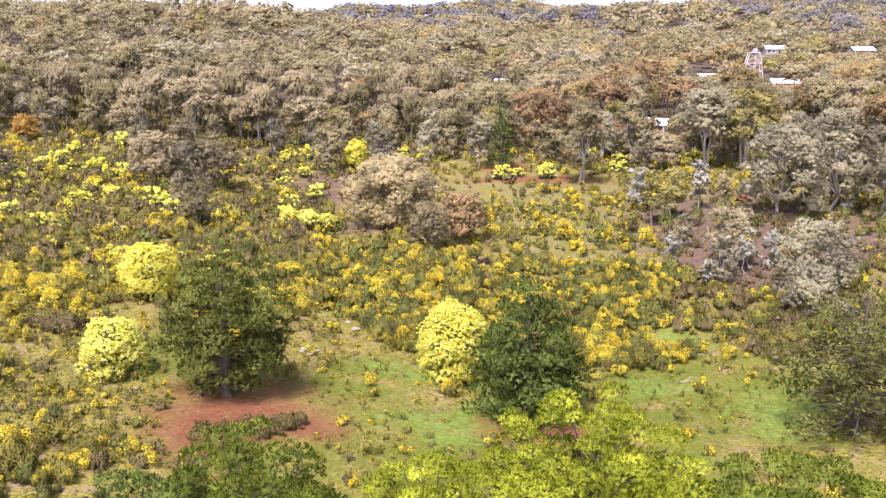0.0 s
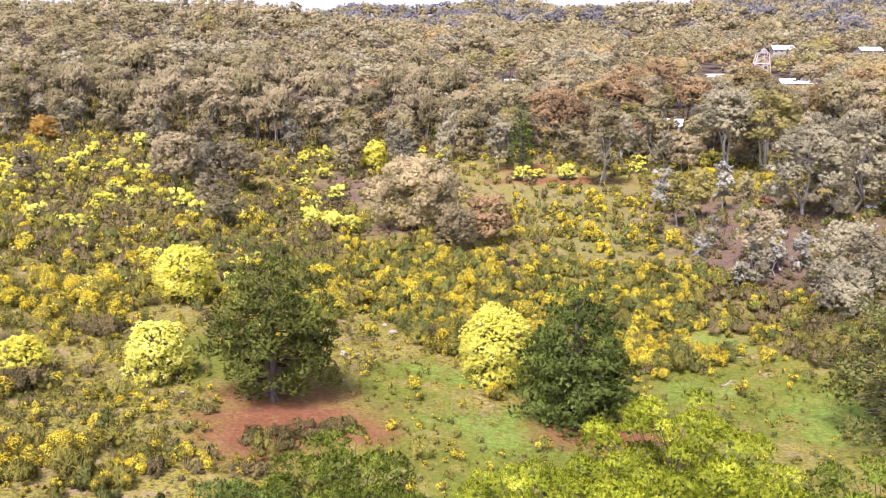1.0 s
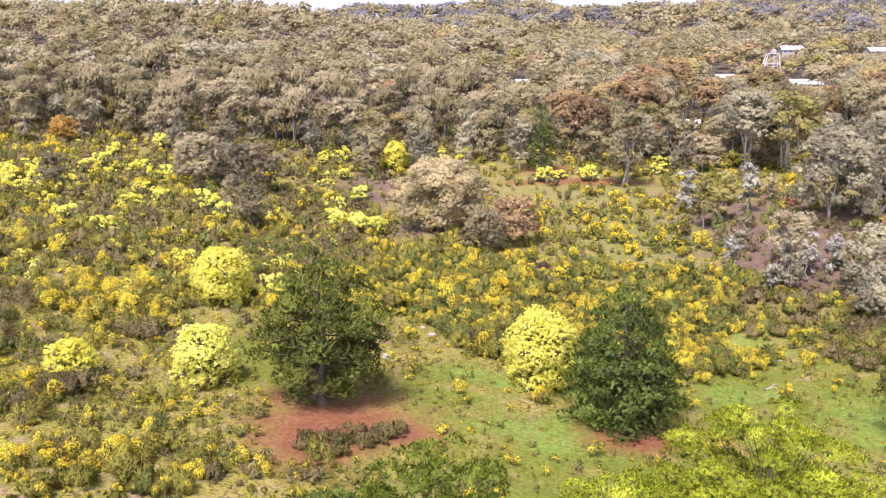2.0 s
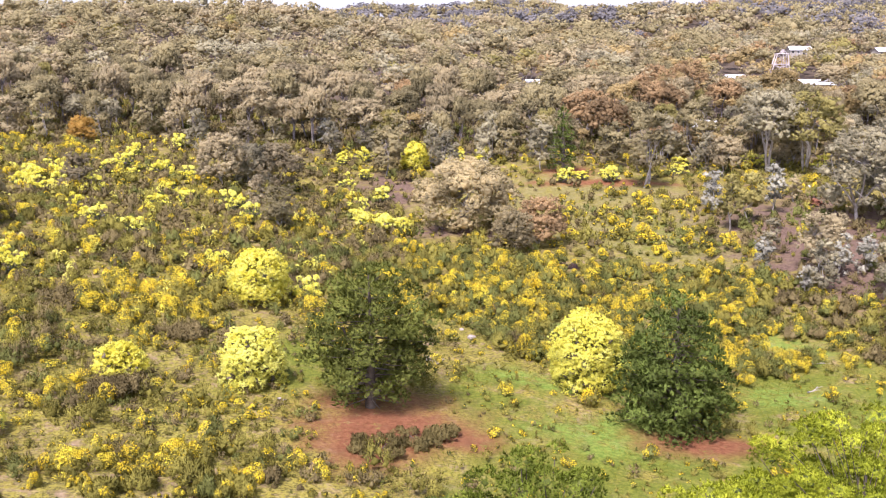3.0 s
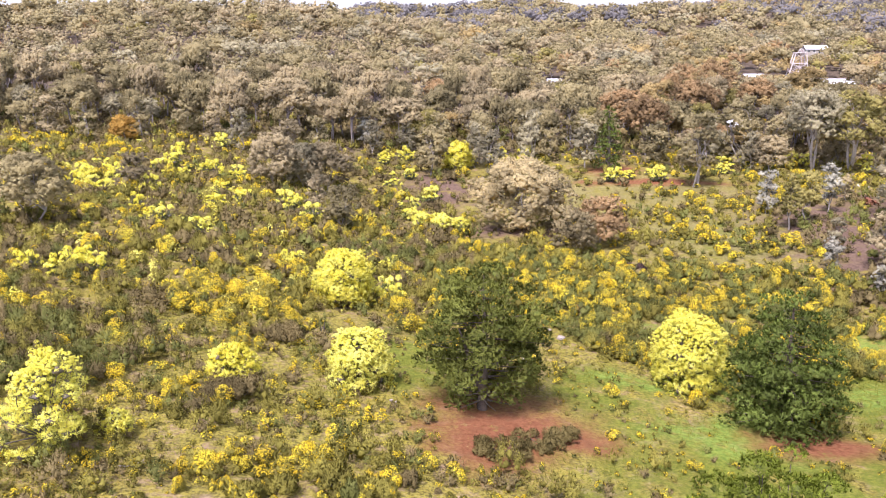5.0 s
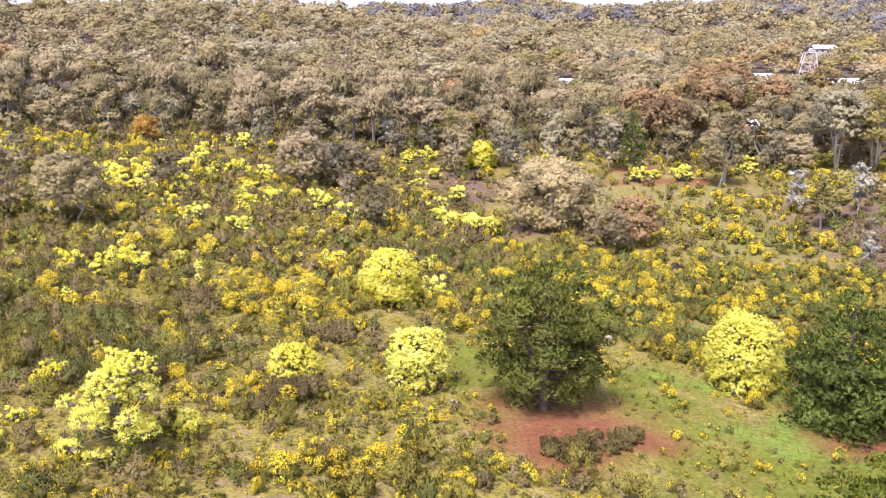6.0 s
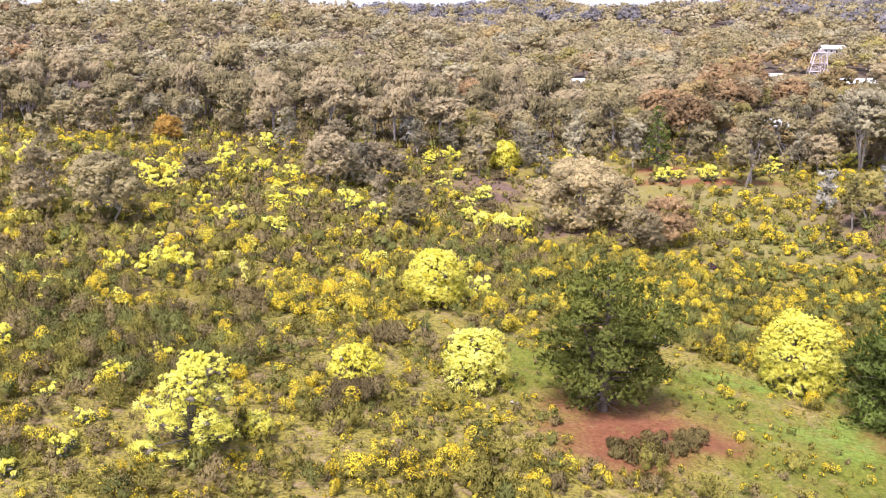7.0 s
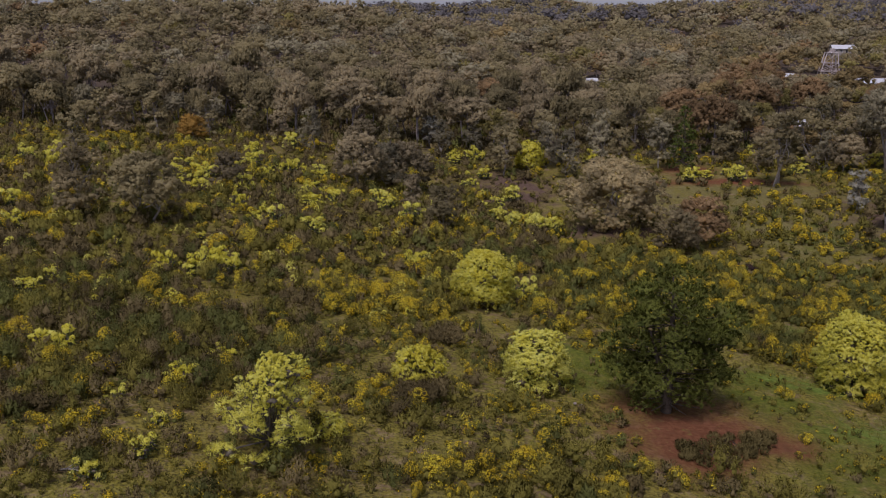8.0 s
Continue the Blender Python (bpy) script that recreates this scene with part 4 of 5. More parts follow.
    bloom = np.where(rich, rng.uniform(0.8, 1.7, n), 0.04 * rng.random(n))
    bloom = np.where(sort == 0, bloom, np.where(sort == 1, 0.12 * (rng.random(n) < 0.15), 0.6 * bloom))
    return x, y, r, h, sort, bloom


def bush_mesh(rng, c, r, h, sort, bloom, leaves, flowers, leaf, fol, flo, fol_slots=(0, 1, 2), knobs=6, core=0.42):
    """Fills two piles, one of foliage and one of flowers, with bushes at c: a mound of rounded knobs, upright sprays, and blossom on some of the knobs."""
    n, k = len(c), knobs
    slots = np.asarray(fol_slots)[sort]
    a = rng.uniform(0, 6.28, (n, k))
    f = np.sqrt((np.arange(k)[None] + rng.uniform(0.1, 0.9, (n, k))) / k) * 0.72
    pr = r[:, None] * rng.uniform(0.30, 0.50, (n, k)) * (6 / k) ** 0.33
    pz = h[:, None] * (0.78 - 0.75 * f ** 2) * rng.uniform(0.8, 1.08, (n, k))
    pc = (c[:, None] + np.stack([np.cos(a) * f * r[:, None], np.sin(a) * f * r[:, None], pz], -1)).reshape(-1, 3)
    up = np.clip(h / r, 0.7, 1.5)[:, None] * pr
    pv = np.stack([pr, pr, up], -1).reshape(-1, 3)
    own = np.repeat(rng.uniform(-0.14, 0.14, n), k)
    shade = own + rng.uniform(-0.06, 0.06, n * k)
    heart = np.repeat(c + np.stack([np.zeros(n), np.zeros(n), h * 0.2], -1), k, 0)
    out = unit(pc - heart)
    big = np.repeat(slots, k)
    lumps(fol, rng, pc, pv * core, 0, big, 0.5, out * 0.5, shade)
    lumps(fol, rng, c + np.stack([np.zeros(n), np.zeros(n), h * 0.3], -1), np.stack([r * 0.3, r * 0.3, h * 0.22], -1), 0, slots, 0.5, shade=own[::k])
    many = np.round(leaves * np.clip(r / 0.8, 0.4, 2.0) ** 2 / k).astype(int)
    i = np.repeat(np.arange(n * k), np.maximum(6, np.repeat(many, k)))
    i = i[rng.permutation(len(i))]
    u = unit(rng.normal(size=(len(i), 3)) + np.array([0, 0, 0.5]) + out[i] * 0.4)
    p = pc[i] + pv[i] * u * rng.uniform(0.5, 1.12, (len(i), 1))
    half = len(i) // 2
    tone = shade[i] + rng.uniform(-0.08, 0.08, len(i))
    fol.tone = np.repeat(tone[:half], 3)
    scales(fol, rng, p[:half], u[:half] * 0.8 + out[i][:half] * 0.4, leaf * 1.4, leaf, big[i][:half], 0.55, leafwise=0.2)
    d = unit(u * 0.5 + out[i] * 0.3 + np.array([0, 0, 0.75]) + rng.normal(size=u.shape) * 0.35)
    fol.tone = np.repeat(tone[half:], 3)
    blades(fol, rng, p[half:], d[half:], leaf * 2.4, leaf * 0.6, big[i][half:], out=unit(u[half:] + out[i][half:] * 0.5))
    fol.tone = 0.0
    lit = rng.random(n * k) < np.repeat(np.clip(bloom * 0.54, 0, 0.9), k)
    m = np.repeat(np.arange(n * k)[lit], np.maximum(3, np.round(flowers * np.clip(pr.ravel()[lit], 0.1, 0.7) ** 2 * rng.uniform(0.5, 1.5, lit.sum())).astype(int)))
    if len(m):
        side = unit(rng.normal(size=(n * k, 3)) * 0.7 + out * 0.6 + np.array([0, -0.15, 0.7]))
        u = unit(unit(rng.normal(size=(len(m), 3))) * 0.95 + side[m])
        p = pc[m] + pv[m] * u * rng.uniform(0.96, 1.2, (len(m), 1))
        flo.tone = np.repeat((rng.uniform(-0.12, 0.12, n * k))[m] + rng.uniform(-0.06, 0.06, len(m)), 3)
        scales(flo, rng, p, u + np.array([0, 0, 0.2]), leaf * 0.95, leaf * 0.75, 0, 0.5, leafwise=0.2)
        flo.tone = 0.0


SORTS = [("gorse_bush", GORSE_LEAF, "gorse bush with golden flowers among grass"), ("heath_bush", BROWN_LEAF, "brown heath bush on grassy ground"), ("green_bush", GREEN_LEAF, "low dark green bush in the grass")]


def bush_template(sort, seed, bloom):
    rng = np.random.default_rng(seed)
    name, leaf, label = SORTS[sort]
    t = thing(name, 0, 0, label, "bush", name.replace("_", " ") + "es", z=-60)
    fol, flo, st = Pile(), Pile(), Pile()
    one = np.ones(1)
    bush_mesh(rng, np.zeros((1, 3)), one, one * 1.15, np.array([0]), one * bloom, 1000, 900, 0.1, fol, flo, (0,), 11)
    for _ in range(7):
        a = rng.uniform(0, 6.28)
        limb(st, rng, (0.05 * math.cos(a), 0.05 * math.sin(a), -0.1), (0.45 * math.cos(a), 0.45 * math.sin(a), rng.uniform(0.5, 0.9)), 0.03, 0.01, 0.1, 3, 4)
    part("stem_base", st.mesh("stem_base", [BARK_GREY], True), t)
    part("foliage", fol.mesh("foliage", [leaf]), t)
    if flo.n:
        part("blossom", flo.mesh("blossom", [GORSE_FLOWER]), t, "golden yellow blossom")["kind"] = "stuff"
    return t


def build_scrub():
    x, y, r, h, sort, bloom = scrub_plan()
    z = land(x, y)
    rng = np.random.default_rng(9)
    near = np.argsort(np.hypot(x + 20, y - 10))[:290]
    picked = np.zeros(len(x), bool)
    picked[near] = True
    kinds = {(0, 0): 0.25, (0, 1): 0.6, (0, 2): 1.0, (1, 0): 0.0, (1, 1): 0.05, (2, 0): 0.0, (2, 1): 0.15}
    made = {k: bush_template(k[0], 40 + i, b) for i, (k, b) in enumerate(kinds.items())}
    used = set()
    for i in near:
        s = int(sort[i])
        k = (s, int(min(2, bloom[i] * 3))) if s == 0 else (s, int(rng.integers(0, 2)))
        m = pose(x[i], y[i], z[i] - 0.05, 0, 0, rng.uniform(0, 360)) @ Matrix.Diagonal((r[i], r[i], h[i] / 1.15, 1))
        if k in used:
            copy_thing(made[k], m)
        else:
            made[k].matrix_basis = m
            used.add(k)
    far = ~picked
    c = np.stack([x, y, z], -1)
    fol, flo = Pile(), Pile()
    for lo, hi, leaves, flowers, leaf, core in ((0, 108, 190, 520, 0.105, 0.42), (108, 150, 130, 360, 0.14, 0.62), (150, 232, 42, 170, 0.22, 0.6), (232, 340, 20, 50, 0.36, 0.6)):
        k = far & (y >= lo) & (y < hi)
        bush_mesh(rng, c[k], r[k], h[k], sort[k], bloom[k], leaves, flowers, leaf, fol, flo, core=core)
    tagged(new("scrub", fol.mesh("scrub", [GORSE_LEAF, BROWN_LEAF, GREEN_LEAF])), "dense scrub of olive gorse and brown heath", "scrub", kind="stuff")
    tagged(new("scrub_flowers", flo.mesh("scrub_flowers", [GORSE_FLOWER])), "golden gorse flowers scattered over the scrub", "flowers", kind="stuff")
    lemon = far & (x < -26) & (y > 92) & (y < 232) & (rng.random(len(x)) < 0.13 * wavy(x, y, 22, 33) * 1.6)
    lem, none = Pile(), Pile()
    bush_mesh(rng, c[lemon], r[lemon] * 0.8, h[lemon] * 1.35, sort[lemon], np.ones(lemon.sum()), 3, 110, 0.24, none, lem)
    tagged(new("wattle_sprays", lem.mesh("wattle_sprays", [WATTLE])), "lemon yellow wattle sprays scattered through the scrub", "flowers", kind="stuff")
    # grass
    gx, gy = rng.uniform(-100, 50, 48000), rng.uniform(52, 130, 48000)
    ok = (gx > -0.6 * gy - 46) & (gx < 0.56 * gy + 3) & ~inside(gx, gy, RED_EARTH)
    gx, gy = gx[ok], gy[ok]
    g = Pile()
    p = np.stack([gx, gy, land(gx, gy)], -1)
    for _ in range(2):
        q = p + rng.normal(size=p.shape) * np.array([0.12, 0.12, 0])
        blades(g, rng, q, unit(rng.normal(size=p.shape) * 0.5 + np.array([0, 0, 0.9])), 0.22, 0.07)
    tagged(new("grass", g.mesh("grass", [GRASS])), "tufts of yellow-green grass", "grass", kind="stuff")


GRASS = leafy("grass_blades", (0.114, 0.123, 0.017), (0.211, 0.22, 0.0255), (0.317, 0.317, 0.051), 0.7, 0.3, 0.2)
build_scrub()


# ---- smaller wattles in bloom ----
def wattle_bush(seed, bloom, label, n):
    """A low bush with tufts of blossom held at different heights over grey-green leaf."""
    rng = np.random.default_rng(seed)
    t = thing("wattle_bush", 0, 0, label, "bush", "small flowering wattles", z=-60)
    c = np.stack([rng.uniform(-1.05, 1.05, n), rng.uniform(-1.05, 1.05, n), rng.uniform(0.45, 1.6, n)], -1)
    c[:, :2] *= np.clip(1.5 - 0.5 * c[:, 2:], 0.5, 1)
    r0 = rng.uniform(0.11, 0.27, n)
    r = np.stack([r0 * 1.25, r0 * 1.25, r0 * 0.75], -1)
    st, gl, bl = Pile(), Pile(), Pile()
    for k in c:
        limb(st, rng, (0, 0, -0.15), k, 0.05, 0.015, 0.12, 4, 4)
    part("stem_base", st.mesh("stem_base", [BARK_GREY], True), t)
    g = c * np.array([0.95, 0.95, 0.6])
    # cores added low in the bush, coloured as its shaded inside
    lumps(gl, rng, g, r * 0.6, 1, 1)
    p, u = sprays(rng, g, r * 1.2, 12, -0.9, 0.5)
    blades(gl, rng, p, unit(u + rng.normal(size=u.shape)), 0.3, 0.12)
    part("leaves", gl.mesh("leaves", [WATTLE_LEAF, CORE_SHADE]), t, "grey-green feathery leaves")
    p, u = sprays(rng, c, r, 34, -0.5, 0.8)
    scales(bl, rng, p, u + np.array([0, 0, 0.2]), 0.26, 0.2, 0, 0.6)
    part("blossom", bl.mesh("blossom", [bloom]), t, "bright yellow blossom")["kind"] = "stuff"
    return t


def bush_wattles():
    rng = np.random.default_rng(61)
    plans = [(WATTLE, "wattle bush in bright yellow blossom among scrub", 24), (WATTLE_PALE, "straggling wattle bush in pale lemon blossom", 15), (WATTLE, "spreading wattle bush with tufts of yellow blossom", 28), (WATTLE_PALE, "thin wattle bush with few lemon tufts", 10)]
    made = [wattle_bush(300 + i, m, label, n) for i, (m, label, n) in enumerate(plans)]
    used = set()
    for x, y, w in WATTLES_WEST + WATTLES_NEAR + WATTLES_EDGE:
        for _ in range(1 if w < 2.2 else 2 if w < 3.6 else 3 if w < 5 else 4):
            k = int(rng.integers(0, 4))
            f = np.clip(w / 2.2, 0.5, 1.25) * rng.uniform(0.75, 1.1)
            ex, ey = (x, y) if w < 2.2 else (x + rng.normal() * w * 0.3, y + rng.normal() * w * 0.35)
            m = pose(ex, ey, on(ex, ey) - 0.1, 0, 0, rng.uniform(0, 360)) @ Matrix.Diagonal((f, f, f * rng.uniform(0.85, 1.25), 1))
            if k in used:
                copy_thing(made[k], m)
            else:
                made[k].matrix_basis = m
                used.add(k)


# x, y, width
WATTLES_WEST = [(-80.5, 184.8, 6.1), (-76.3, 180.3, 3.8), (-73.1, 189.5, 6.8), (-66.0, 184.1, 3.9), (-93.4, 185.3, 3.3), (-85.5, 171.4, 4.6), (-90.0, 168.8, 4.1), (-90.7, 163.7, 3.9), (-82.2, 160.7, 4.4), (-84.9, 159.1, 2.9), (-74.2, 147.3, 2.7), (-77.5, 164.9, 4.0), (-66.1, 168.0, 2.5), (-64.2, 157.6, 2.4), (-60.8, 163.3, 2.7), (-66.7, 135.8, 3.3), (-70.0, 139.2, 1.7), (-51.7, 153.9, 1.9), (-45.7, 118.6, 2.5), (-74.2, 124.6, 1.5), (-68.2, 110.3, 2.0), (-66.7, 108.4, 1.7), (-47.1, 154.0, 2.8), (-79.1, 219.9, 3.9), (-95.3, 219.7, 2.6), (-84.4, 206.4, 4.3), (-34.3, 125.6, 1.3), (-59.5, 134.5, 2.6), (-51.1, 162.9, 2.9), (-30.5, 172.8, 2.4)]
WATTLES_NEAR = [(-103.8, 136.1, 4.4), (-98.0, 121.5, 2.2), (-94.2, 111.6, 1.3), (-85.6, 93.3, 2.7), (-83.8, 98.6, 1.6), (-79.5, 106.7, 1.1), (-76.9, 111.5, 1.3), (-71.5, 107.6, 3.6), (-68.5, 110.0, 3.6), (-75.1, 102.8, 1.5), (-75.2, 96.7, 1.5), (-76.6, 92.8, 1.4), (-122.5, 181.0, 3.2), (-115.6, 177.9, 4.2), (-74.5, 78.1, 2.6), (-67.0, 70.9, 1.8), (-62.6, 66.9, 1.1), (-61.9, 61.7, 1.5), (-64.6, 58.2, 1.4), (-63.7, 75.0, 2.5), (-60.6, 79.5, 2.4), (-73.6, 69.3, 1.7), (-7.7, 138.8, 1.8), (-30.7, 110.4, 2.6)]
WATTLES_EDGE = [(12.8, 201.8, 4.5), (17.5, 203.0, 5.0), (22.0, 204.0, 5.5), (46.0, 219.0, 6.0), (37.8, 232.2, 4.7), (44.5, 236.9, 4.8), (40.3, 210.6, 3.3), (60.0, 221.5, 6.0), (66.0, 222.5, 6.5), (75.5, 216.5, 5.5), (-36.0, 199.0, 3.0), (-28.0, 190.0, 3.4), (-33.0, 207.0, 4.0), (-38.0, 222.0, 5.0), (-33.0, 226.0, 4.0), (-31.0, 181.0, 2.6), (-6.0, 222.0, 3.0), (-12.0, 226.0, 3.0)]
bush_wattles()


# ---- single bushes that stand out ----
def big_bush(x, y, w, h, leaf, label, seed, name="heath_bush"):
    rng = np.random.default_rng(seed)
    t = thing(name, x, y, label, "bush")
    fol, flo, st = Pile(), Pile(), Pile()
    n = max(3, int(w * 4))
    c = np.stack([rng.uniform(-0.42, 0.42, n) * w, rng.uniform(-0.32, 0.32, n) * w, np.zeros(n)], -1)
    r = rng.uniform(0.2, 0.38, n) * min(w, h * 2.6)
    bush_mesh(rng, c, r, h * rng.uniform(0.75, 1.0, n), np.zeros(n, int), np.zeros(n), 500, 0, 0.085, fol, flo, (0,), 10)
    for k in c:
        limb(st, rng, k * 0.3 + np.array([0, 0, -0.1]), k + np.array([0, 0, h * 0.6]), 0.05, 0.015, 0.1, 3, 4)
    part("stem_base", st.mesh("stem_base", [BARK_GREY], True), t)
    part("foliage", fol.mesh("foliage", [leaf]), t)


big_bush(-40.6, 92.0, 3.4, 2.4, BROWN_LEAF, "rounded mauve-brown heath bush", 71)
big_bush(-42.7, 77.0, 4.3, 2.2, BROWN_LEAF, "wide brown heath bush before a yellow wattle", 72)
big_bush(-19.3, 71.8, 5.0, 1.0, OLIVE_DARK, "low dark olive-brown bush at the edge of red earth", 73)
big_bush(-15.2, 74.2, 6.0, 1.0, OLIVE_DARK, "low spreading dark olive bush beside red earth", 74)
big_bush(-37.2, 95.6, 1.2, 3.0, GREEN_LEAF, "slim dark green sapling beside a wattle", 75, "sapling")
for k, (x, y) in enumerate(((3, 142), (6, 141), (9, 139.5), (12, 137))):
    big_bush(x, y, 4.0, 0.7, BURNT, "patch of low burnt purple-brown heath", 76 + k)
wattle(-20.5, 217.6, 7.0, 6.6, WATTLE, "leaning wattle tree in bright yellow blossom", 37, airy=0.7, lumpy=0.26, leaf_size=0.4)
for k, (x, y, w, h) in enumerate(((-28.2, 163.8, 3.2, 3.6), (-24.6, 162.8, 4.2, 4.0), (-21.6, 163.4, 3.6, 3.4))):
    wattle(x, y, h, w, WATTLE_PALE, "spreading wattle in layers of pale lemon blossom", 380 + k, airy=0.5, lumpy=0.3, bole=0.2, leaf_size=0.28, wild=1.0)
wattle(-113.0, 174.0, 5.6, 5.4, WATTLE, "round golden wattle tree below the forest", 41, bole=0.1, leaf_size=0.3)
wattle(-51.1, 162.9, 3.2, 2.8, WATTLE, "small round wattle in golden yellow blossom", 39, bole=0.1, leaf_size=0.3)


# ---- the headframe and the houses among the trees ----
def bar(pile, a, b, w):
    """A square steel bar from a to b."""
    a, b = np.asarray(a, float), np.asarray(b, float)
    tube(pile, np.array([a, b]), [w, w], 4)


def headframe(x, y):
    z = on(x, y)
    t = thing("headframe", x, y, "pale pink-white steel mine headframe above the trees", "tower", z=z)
    h = 15.0
    feet = [(-6.4, -2.2), (-6.4, 2.2), (5.6, -2.2), (5.6, 2.2)]
    tops = [(-2.6, -1.6), (-2.6, 1.6), (3.4, -1.6), (3.4, 1.6)]
    at = lambda k, f: np.array([feet[k][0] + (tops[k][0] - feet[k][0]) * f, feet[k][1] + (tops[k][1] - feet[k][1]) * f, h * f])
    for k in range(4):
        p = Pile()
        bar(p, at(k, -0.03), at(k, 1), 0.34)
        part("leg", p.mesh("leg", [PAINT_STEEL]), t)
    for f in (0.32, 0.62):
        for i, j in ((0, 2), (1, 3), (0, 1), (2, 3)):
            p = Pile()
            bar(p, at(i, f), at(j, f), 0.2)
            part("girt", p.mesh("girt", [PAINT_STEEL]), t)
    for f, g in ((0.0, 0.32), (0.32, 0.62), (0.62, 1.0)):
        for i, j in ((0, 2), (2, 0), (1, 3), (3, 1)):
            p = Pile()
            bar(p, at(i, f), at(j, g), 0.13)
            part("brace", p.mesh("brace", [PAINT_STEEL]), t)
    for s in (-1.2, 1.2):
        p = Pile()
        bar(p, (1.0, s, -0.4), (1.0, s, h), 0.2)
        part("guide_rail", p.mesh("guide_rail", [PAINT_STEEL]), t)
    bm = bmesh.new()
    bmesh.ops.create_cube(bm, size=1, matrix=Matrix.Translation((0.4, 0, h + 0.1)) @ Matrix.Diagonal((6.8, 4.0, 0.3, 1)))
    bmesh.ops.bevel(bm, geom=bm.edges[:], offset=0.05, segments=1)
    me = bpy.data.meshes.new("platform")
    bm.to_mesh(me); bm.free()
    me.materials.append(PAINT_STEEL)
    part("platform", me, t)
    w = np.linspace(0, 2 * np.pi, 17)
    for s in (-0.8, 0.8):
        p = Pile()
        tube(p, np.stack([0.8 + 1.1 * np.cos(w), np.full(17, s), h + 1.3 + 1.1 * np.sin(w)], -1), np.full(17, 0.1), 5)
        for a in np.linspace(0, np.pi, 5)[:-1]:
            bar(p, (0.8 - 1.1 * math.cos(a), s, h + 1.3 - 1.1 * math.sin(a)), (0.8 + 1.1 * math.cos(a), s, h + 1.3 + 1.1 * math.sin(a)), 0.05)
        part("sheave_wheel", p.mesh("sheave_wheel", [PAINT_STEEL]), t)
    for k in range(2):
        p = Pile()
        bar(p, (-2.4 + 5.6 * k, -1.7, h), (0.8, -0.9, h + 2.4), 0.12)
        part("strut", p.mesh("strut", [PAINT_STEEL]), t)


def box(name, c, d, m, parent, bev=0.03, label=""):
    bm = bmesh.new()
    bmesh.ops.create_cube(bm, size=1, matrix=Matrix.Translation(c) @ Matrix.Diagonal((*d, 1)))
    bmesh.ops.bevel(bm, geom=bm.edges[:], offset=bev, segments=1)
    me = bpy.data.meshes.new(name)
    bm.to_mesh(me); bm.free()
    me.materials.append(m)
    return part(name, me, parent, label)


def house(x, y, w, d, wall, ridge, turn, label, name="house", lift=0.0):
    """A gabled house: walls, a sheet roof with eaves and ribs, windows, a door and a verandah."""
    t = thing(name, x, y, label, "house", turn=turn, z=on(x, y) + lift)
    body = Pile()
    v = [(-w / 2, -d / 2, -1.5 - lift), (w / 2, -d / 2, -1.5 - lift), (w / 2, d / 2, -1.5 - lift), (-w / 2, d / 2, -1.5 - lift), (-w / 2, -d / 2, wall), (w / 2, -d / 2, wall), (w / 2, d / 2, wall), (-w / 2, d / 2, wall), (-w / 2, 0, ridge - 0.12), (w / 2, 0, ridge - 0.12)]
    body.add(v, [(0, 1, 5, 4), (2, 3, 7, 6), (3, 2, 1, 0)])
    body.add(v, [(1, 2, 6), (1, 6, 5), (5, 6, 9), (3, 0, 4), (3, 4, 7), (7, 4, 8)])
    part("wall", body.mesh("wall", [WALL_CREAM]), t)
    over = 0.6
    fall = (ridge - wall) / (d / 2)
    for s in (-1, 1):
        p = Pile()
        lo, hi = np.array([0, s * (d / 2 + over), wall - over * fall]), np.array([0, 0, ridge])
        ribs = max(6, int(w / 0.75))
        xs = np.linspace(-w / 2 - over, w / 2 + over, ribs * 2 + 1)
        up = np.where(np.arange(len(xs)) % 2, 0.06, 0.0)
        top = np.concatenate([np.stack([xs, np.full(len(xs), lo[1]), lo[2] + up], -1), np.stack([xs, np.full(len(xs), hi[1]), hi[2] + up], -1)])
        n = len(xs)
        i = np.arange(n - 1)
        p.add(top, np.stack([i, i + 1, i + 1 + n, i + n], -1) if s < 0 else np.stack([i + n, i + 1 + n, i + 1, i], -1))
        p.add(top - np.array([0, 0, 0.1]), np.stack([i + n, i + 1 + n, i + 1, i], -1))
        part("roof", p.mesh("roof", [ROOF_WHITE]), t, "white ribbed sheet roof")
    count = max(2, int(w / 3.2))
    for k in range(count):
        cx = -w / 2 + w * (k + 0.5) / count
        if k == count // 2:
            box("door", (cx, -d / 2 - 0.03, 1.02), (0.95, 0.08, 2.05), GLASS_DARK, t, 0.01, "dark front door")
        else:
            f = box("window", (cx, -d / 2 - 0.03, 1.55), (1.5, 0.09, 1.2), WHITE_SCRAP, t, 0.01)
            box("pane", (cx, -d / 2 - 0.07, 1.55), (1.3, 0.05, 1.0), GLASS_DARK, f, 0.005)
    for k in range(max(3, int(w / 4))):
        cx = -w / 2 + 0.3 + (w - 0.6) * k / (max(3, int(w / 4)) - 1)
        box("verandah_post", (cx, -d / 2 - 0.5, (wall - over * fall - 0.2) / 2), (0.14, 0.14, wall - over * fall - 0.15), WHITE_SCRAP, t, 0.01)
    return t


headframe(175, 523)
house(187, 500, 18, 9, 2.8, 4.9, -4, "long cream house with a white sheet roof", lift=0.8)
house(146, 511, 11, 8, 2.7, 4.8, 12, "small house with a white roof behind gums")
house(219, 608, 17, 10, 3.0, 5.2, -6, "long white-roofed building up the slope", lift=4.5)
house(280, 622, 15, 9, 2.8, 5.0, 8, "white-roofed house far among the trees", lift=2.8)
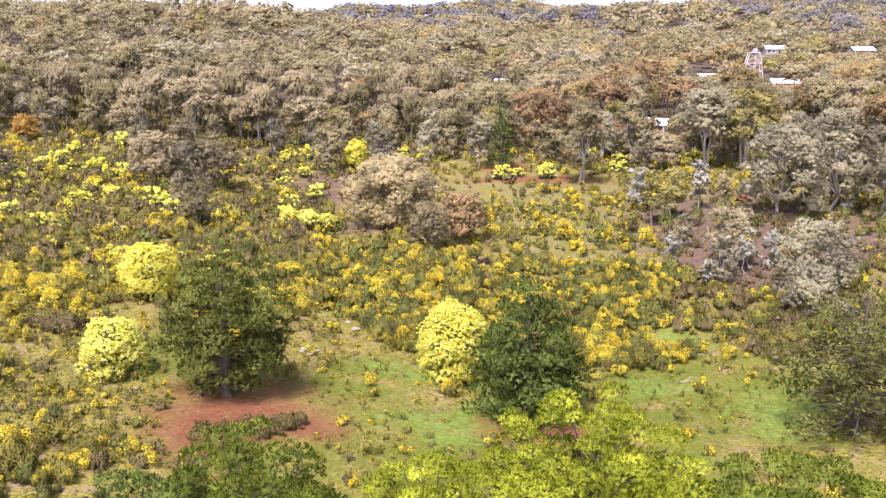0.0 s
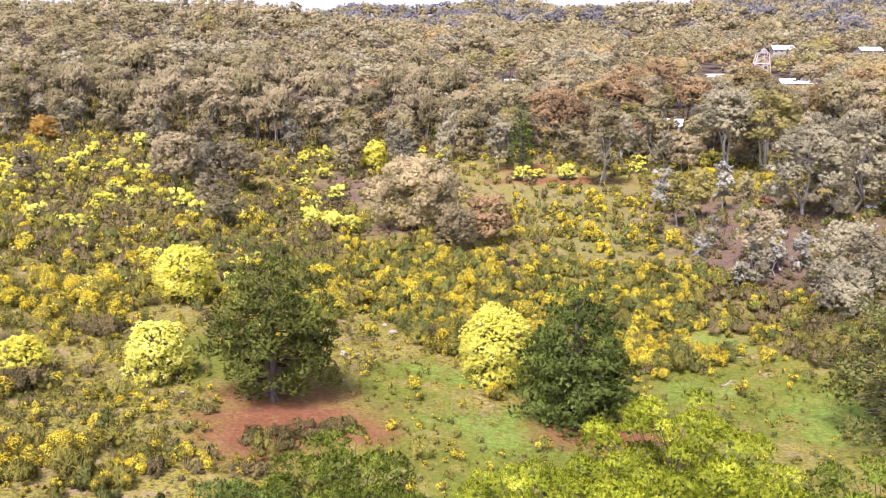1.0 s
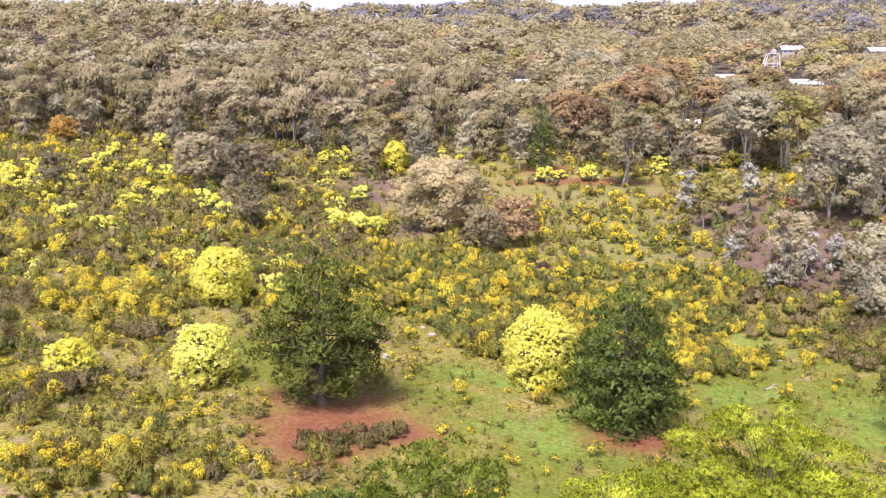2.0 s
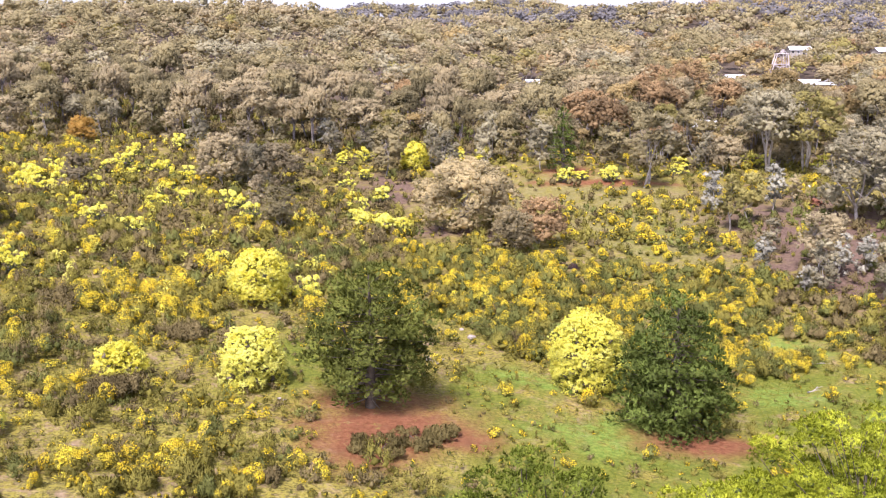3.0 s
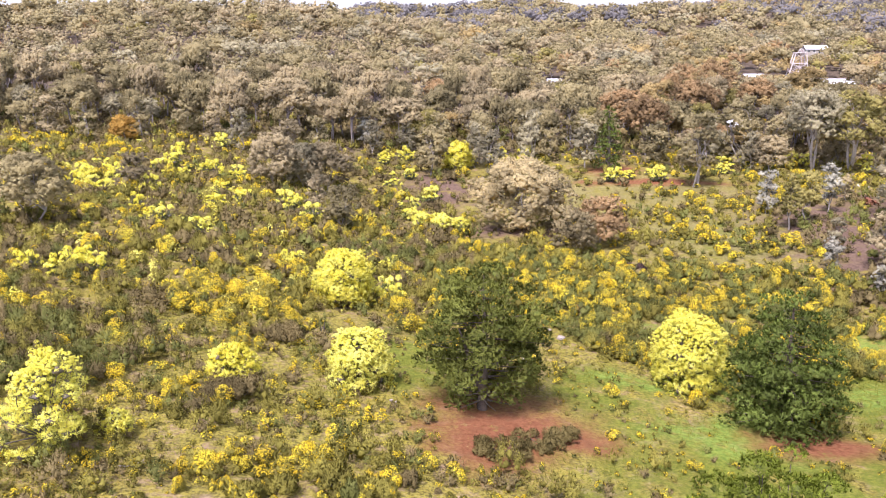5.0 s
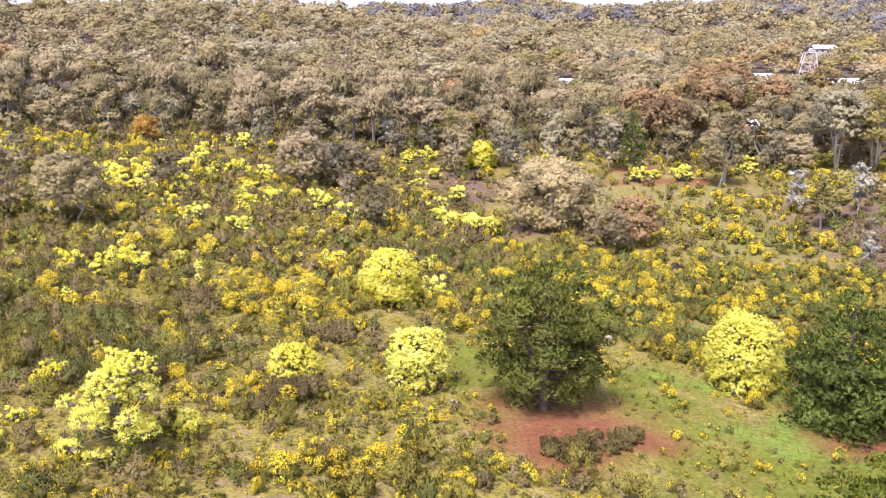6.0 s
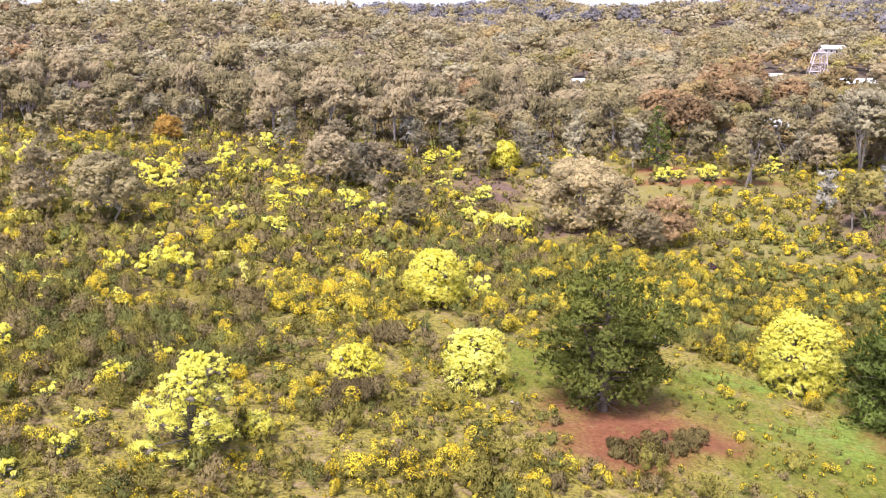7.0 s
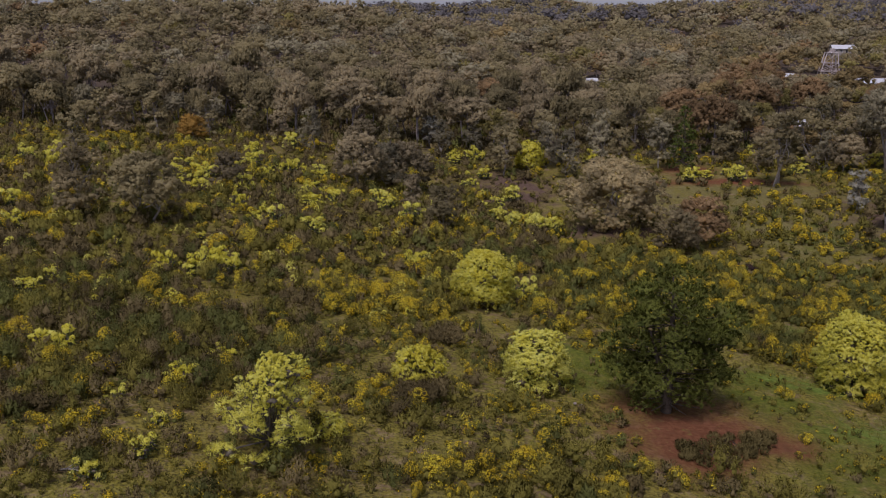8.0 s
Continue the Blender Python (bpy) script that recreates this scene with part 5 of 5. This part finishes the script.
house(28, 440, 6, 6, 2.6, 4.4, 5, "small cottage with a white roof in woods")
house(65, 278, 6, 6, 2.8, 4.4, -20, "tall shed with a pale sheet roof behind gums", "shed")


# ---- scrap, stones and fallen wood ----
def scrap(x, y, w, m, name, label, seed, pieces=5):
    rng = np.random.default_rng(seed)
    t = thing(name, x, y, label, "scrap")
    for _ in range(pieces):
        a = rng.uniform(0, 6.28)
        p = Pile()
        n = 5
        g = np.linspace(-0.5, 0.5, n)
        X, Y = np.meshgrid(g, g * 0.6)
        Z = rng.normal(size=X.shape) * 0.05 + 0.12
        v = np.stack([X, Y, Z], -1).reshape(-1, 3) * w * rng.uniform(0.4, 0.7)
        R = np.array(Euler((rng.normal() * 0.5, rng.normal() * 0.5, a)).to_matrix())
        v = v @ R.T + np.array([rng.normal() * w * 0.25, rng.normal() * w * 0.25, 0.12 * w])
        i = (np.arange(n - 1)[:, None] * n + np.arange(n - 1)[None]).ravel()
        q = np.stack([i, i + 1, i + n + 1, i + n], -1)
        p.add(v, q)
        p.add(v - np.array([0, 0, 0.03]), q[:, ::-1])
        part("bent_sheet", p.mesh("bent_sheet", [m]), t)


scrap(67.4, 196.9, 1.5, WHITE_SCRAP, "scrap_heap", "dumped white sheet metal on brown litter", 501, 3)
scrap(66.5, 187.5, 1.0, WHITE_SCRAP, "scrap_heap", "small piece of dumped white metal", 502, 2)
scrap(68.8, 187.1, 1.2, WHITE_SCRAP, "scrap_heap", "small piece of dumped white metal", 503, 2)
scrap(78.7, 172.7, 2.2, WHITE_SCRAP, "scrap_heap", "heap of dumped white metal beneath gums", 504, 4)
scrap(60.4, 180.0, 3.2, RUST, "scrap_heap", "heap of rusty scrap iron in litter", 505, 9)


def fallen(x, y, length, turn, seed, label="bleached fallen branch lying on the grass"):
    rng = np.random.default_rng(seed)
    t = thing("fallen_branch", x, y, label, "branch", turn=turn)
    p = Pile()
    main = limb(p, rng, (-length / 2, 0, 0.1), (length / 2, 0.1, 0.16), 0.11, 0.04, 0.08, 6, 6)
    part("stem", p.mesh("stem", [DEADWOOD], True), t)
    for k in (2, 3, 4):
        q = Pile()
        limb(q, rng, main[k], main[k] + np.array([length * 0.22, rng.choice((-1, 1)) * length * 0.25, rng.uniform(0.05, 0.35)]), 0.05, 0.015, 0.12, 4, 5)
        part("twig", q.mesh("twig", [DEADWOOD], True), t)


def stone(x, y, w, seed):
    rng = np.random.default_rng(seed)
    v, f = ICO[2]
    v = v * (1 + rng.uniform(-0.16, 0.16, (len(v), 1))) * np.array([w * 0.6, w * 0.45, w * 0.3]) + np.array([0, 0, w * 0.12])
    ob = new("stone", mesh_of("stone", v, [f], [STONE]))
    ob.matrix_basis = pose(x, y, on(x, y), 0, 0, rng.uniform(0, 360))
    tagged(ob, "pale stone lying in thin grass", "stone", "loose stones")


STONE = rough("pale_stone", (0.26, 0.21, 0.17), (0.46, 0.41, 0.36), 4.0)
for k, (x, y, n, turn) in enumerate(((31.0, 103.2, 2.8, 10), (-14.8, 94.0, 2.0, -20), (27.0, 95.0, 2.2, 40), (-47.0, 63.0, 1.8, 15), (-66.0, 58.5, 2.0, -10))):
    fallen(x, y, n, turn, 520 + k)
for k, (x, y, w) in enumerate(((-14.6, 93.6, 0.8), (-14.0, 94.6, 0.6), (-15.4, 94.8, 0.7), (-10.5, 103.0, 0.9), (-11.6, 105.5, 0.6), (-29.0, 80.2, 0.35), (-28.5, 80.0, 0.3), (-42.0, 59.5, 0.5))):
    stone(x, y, w, 540 + k)
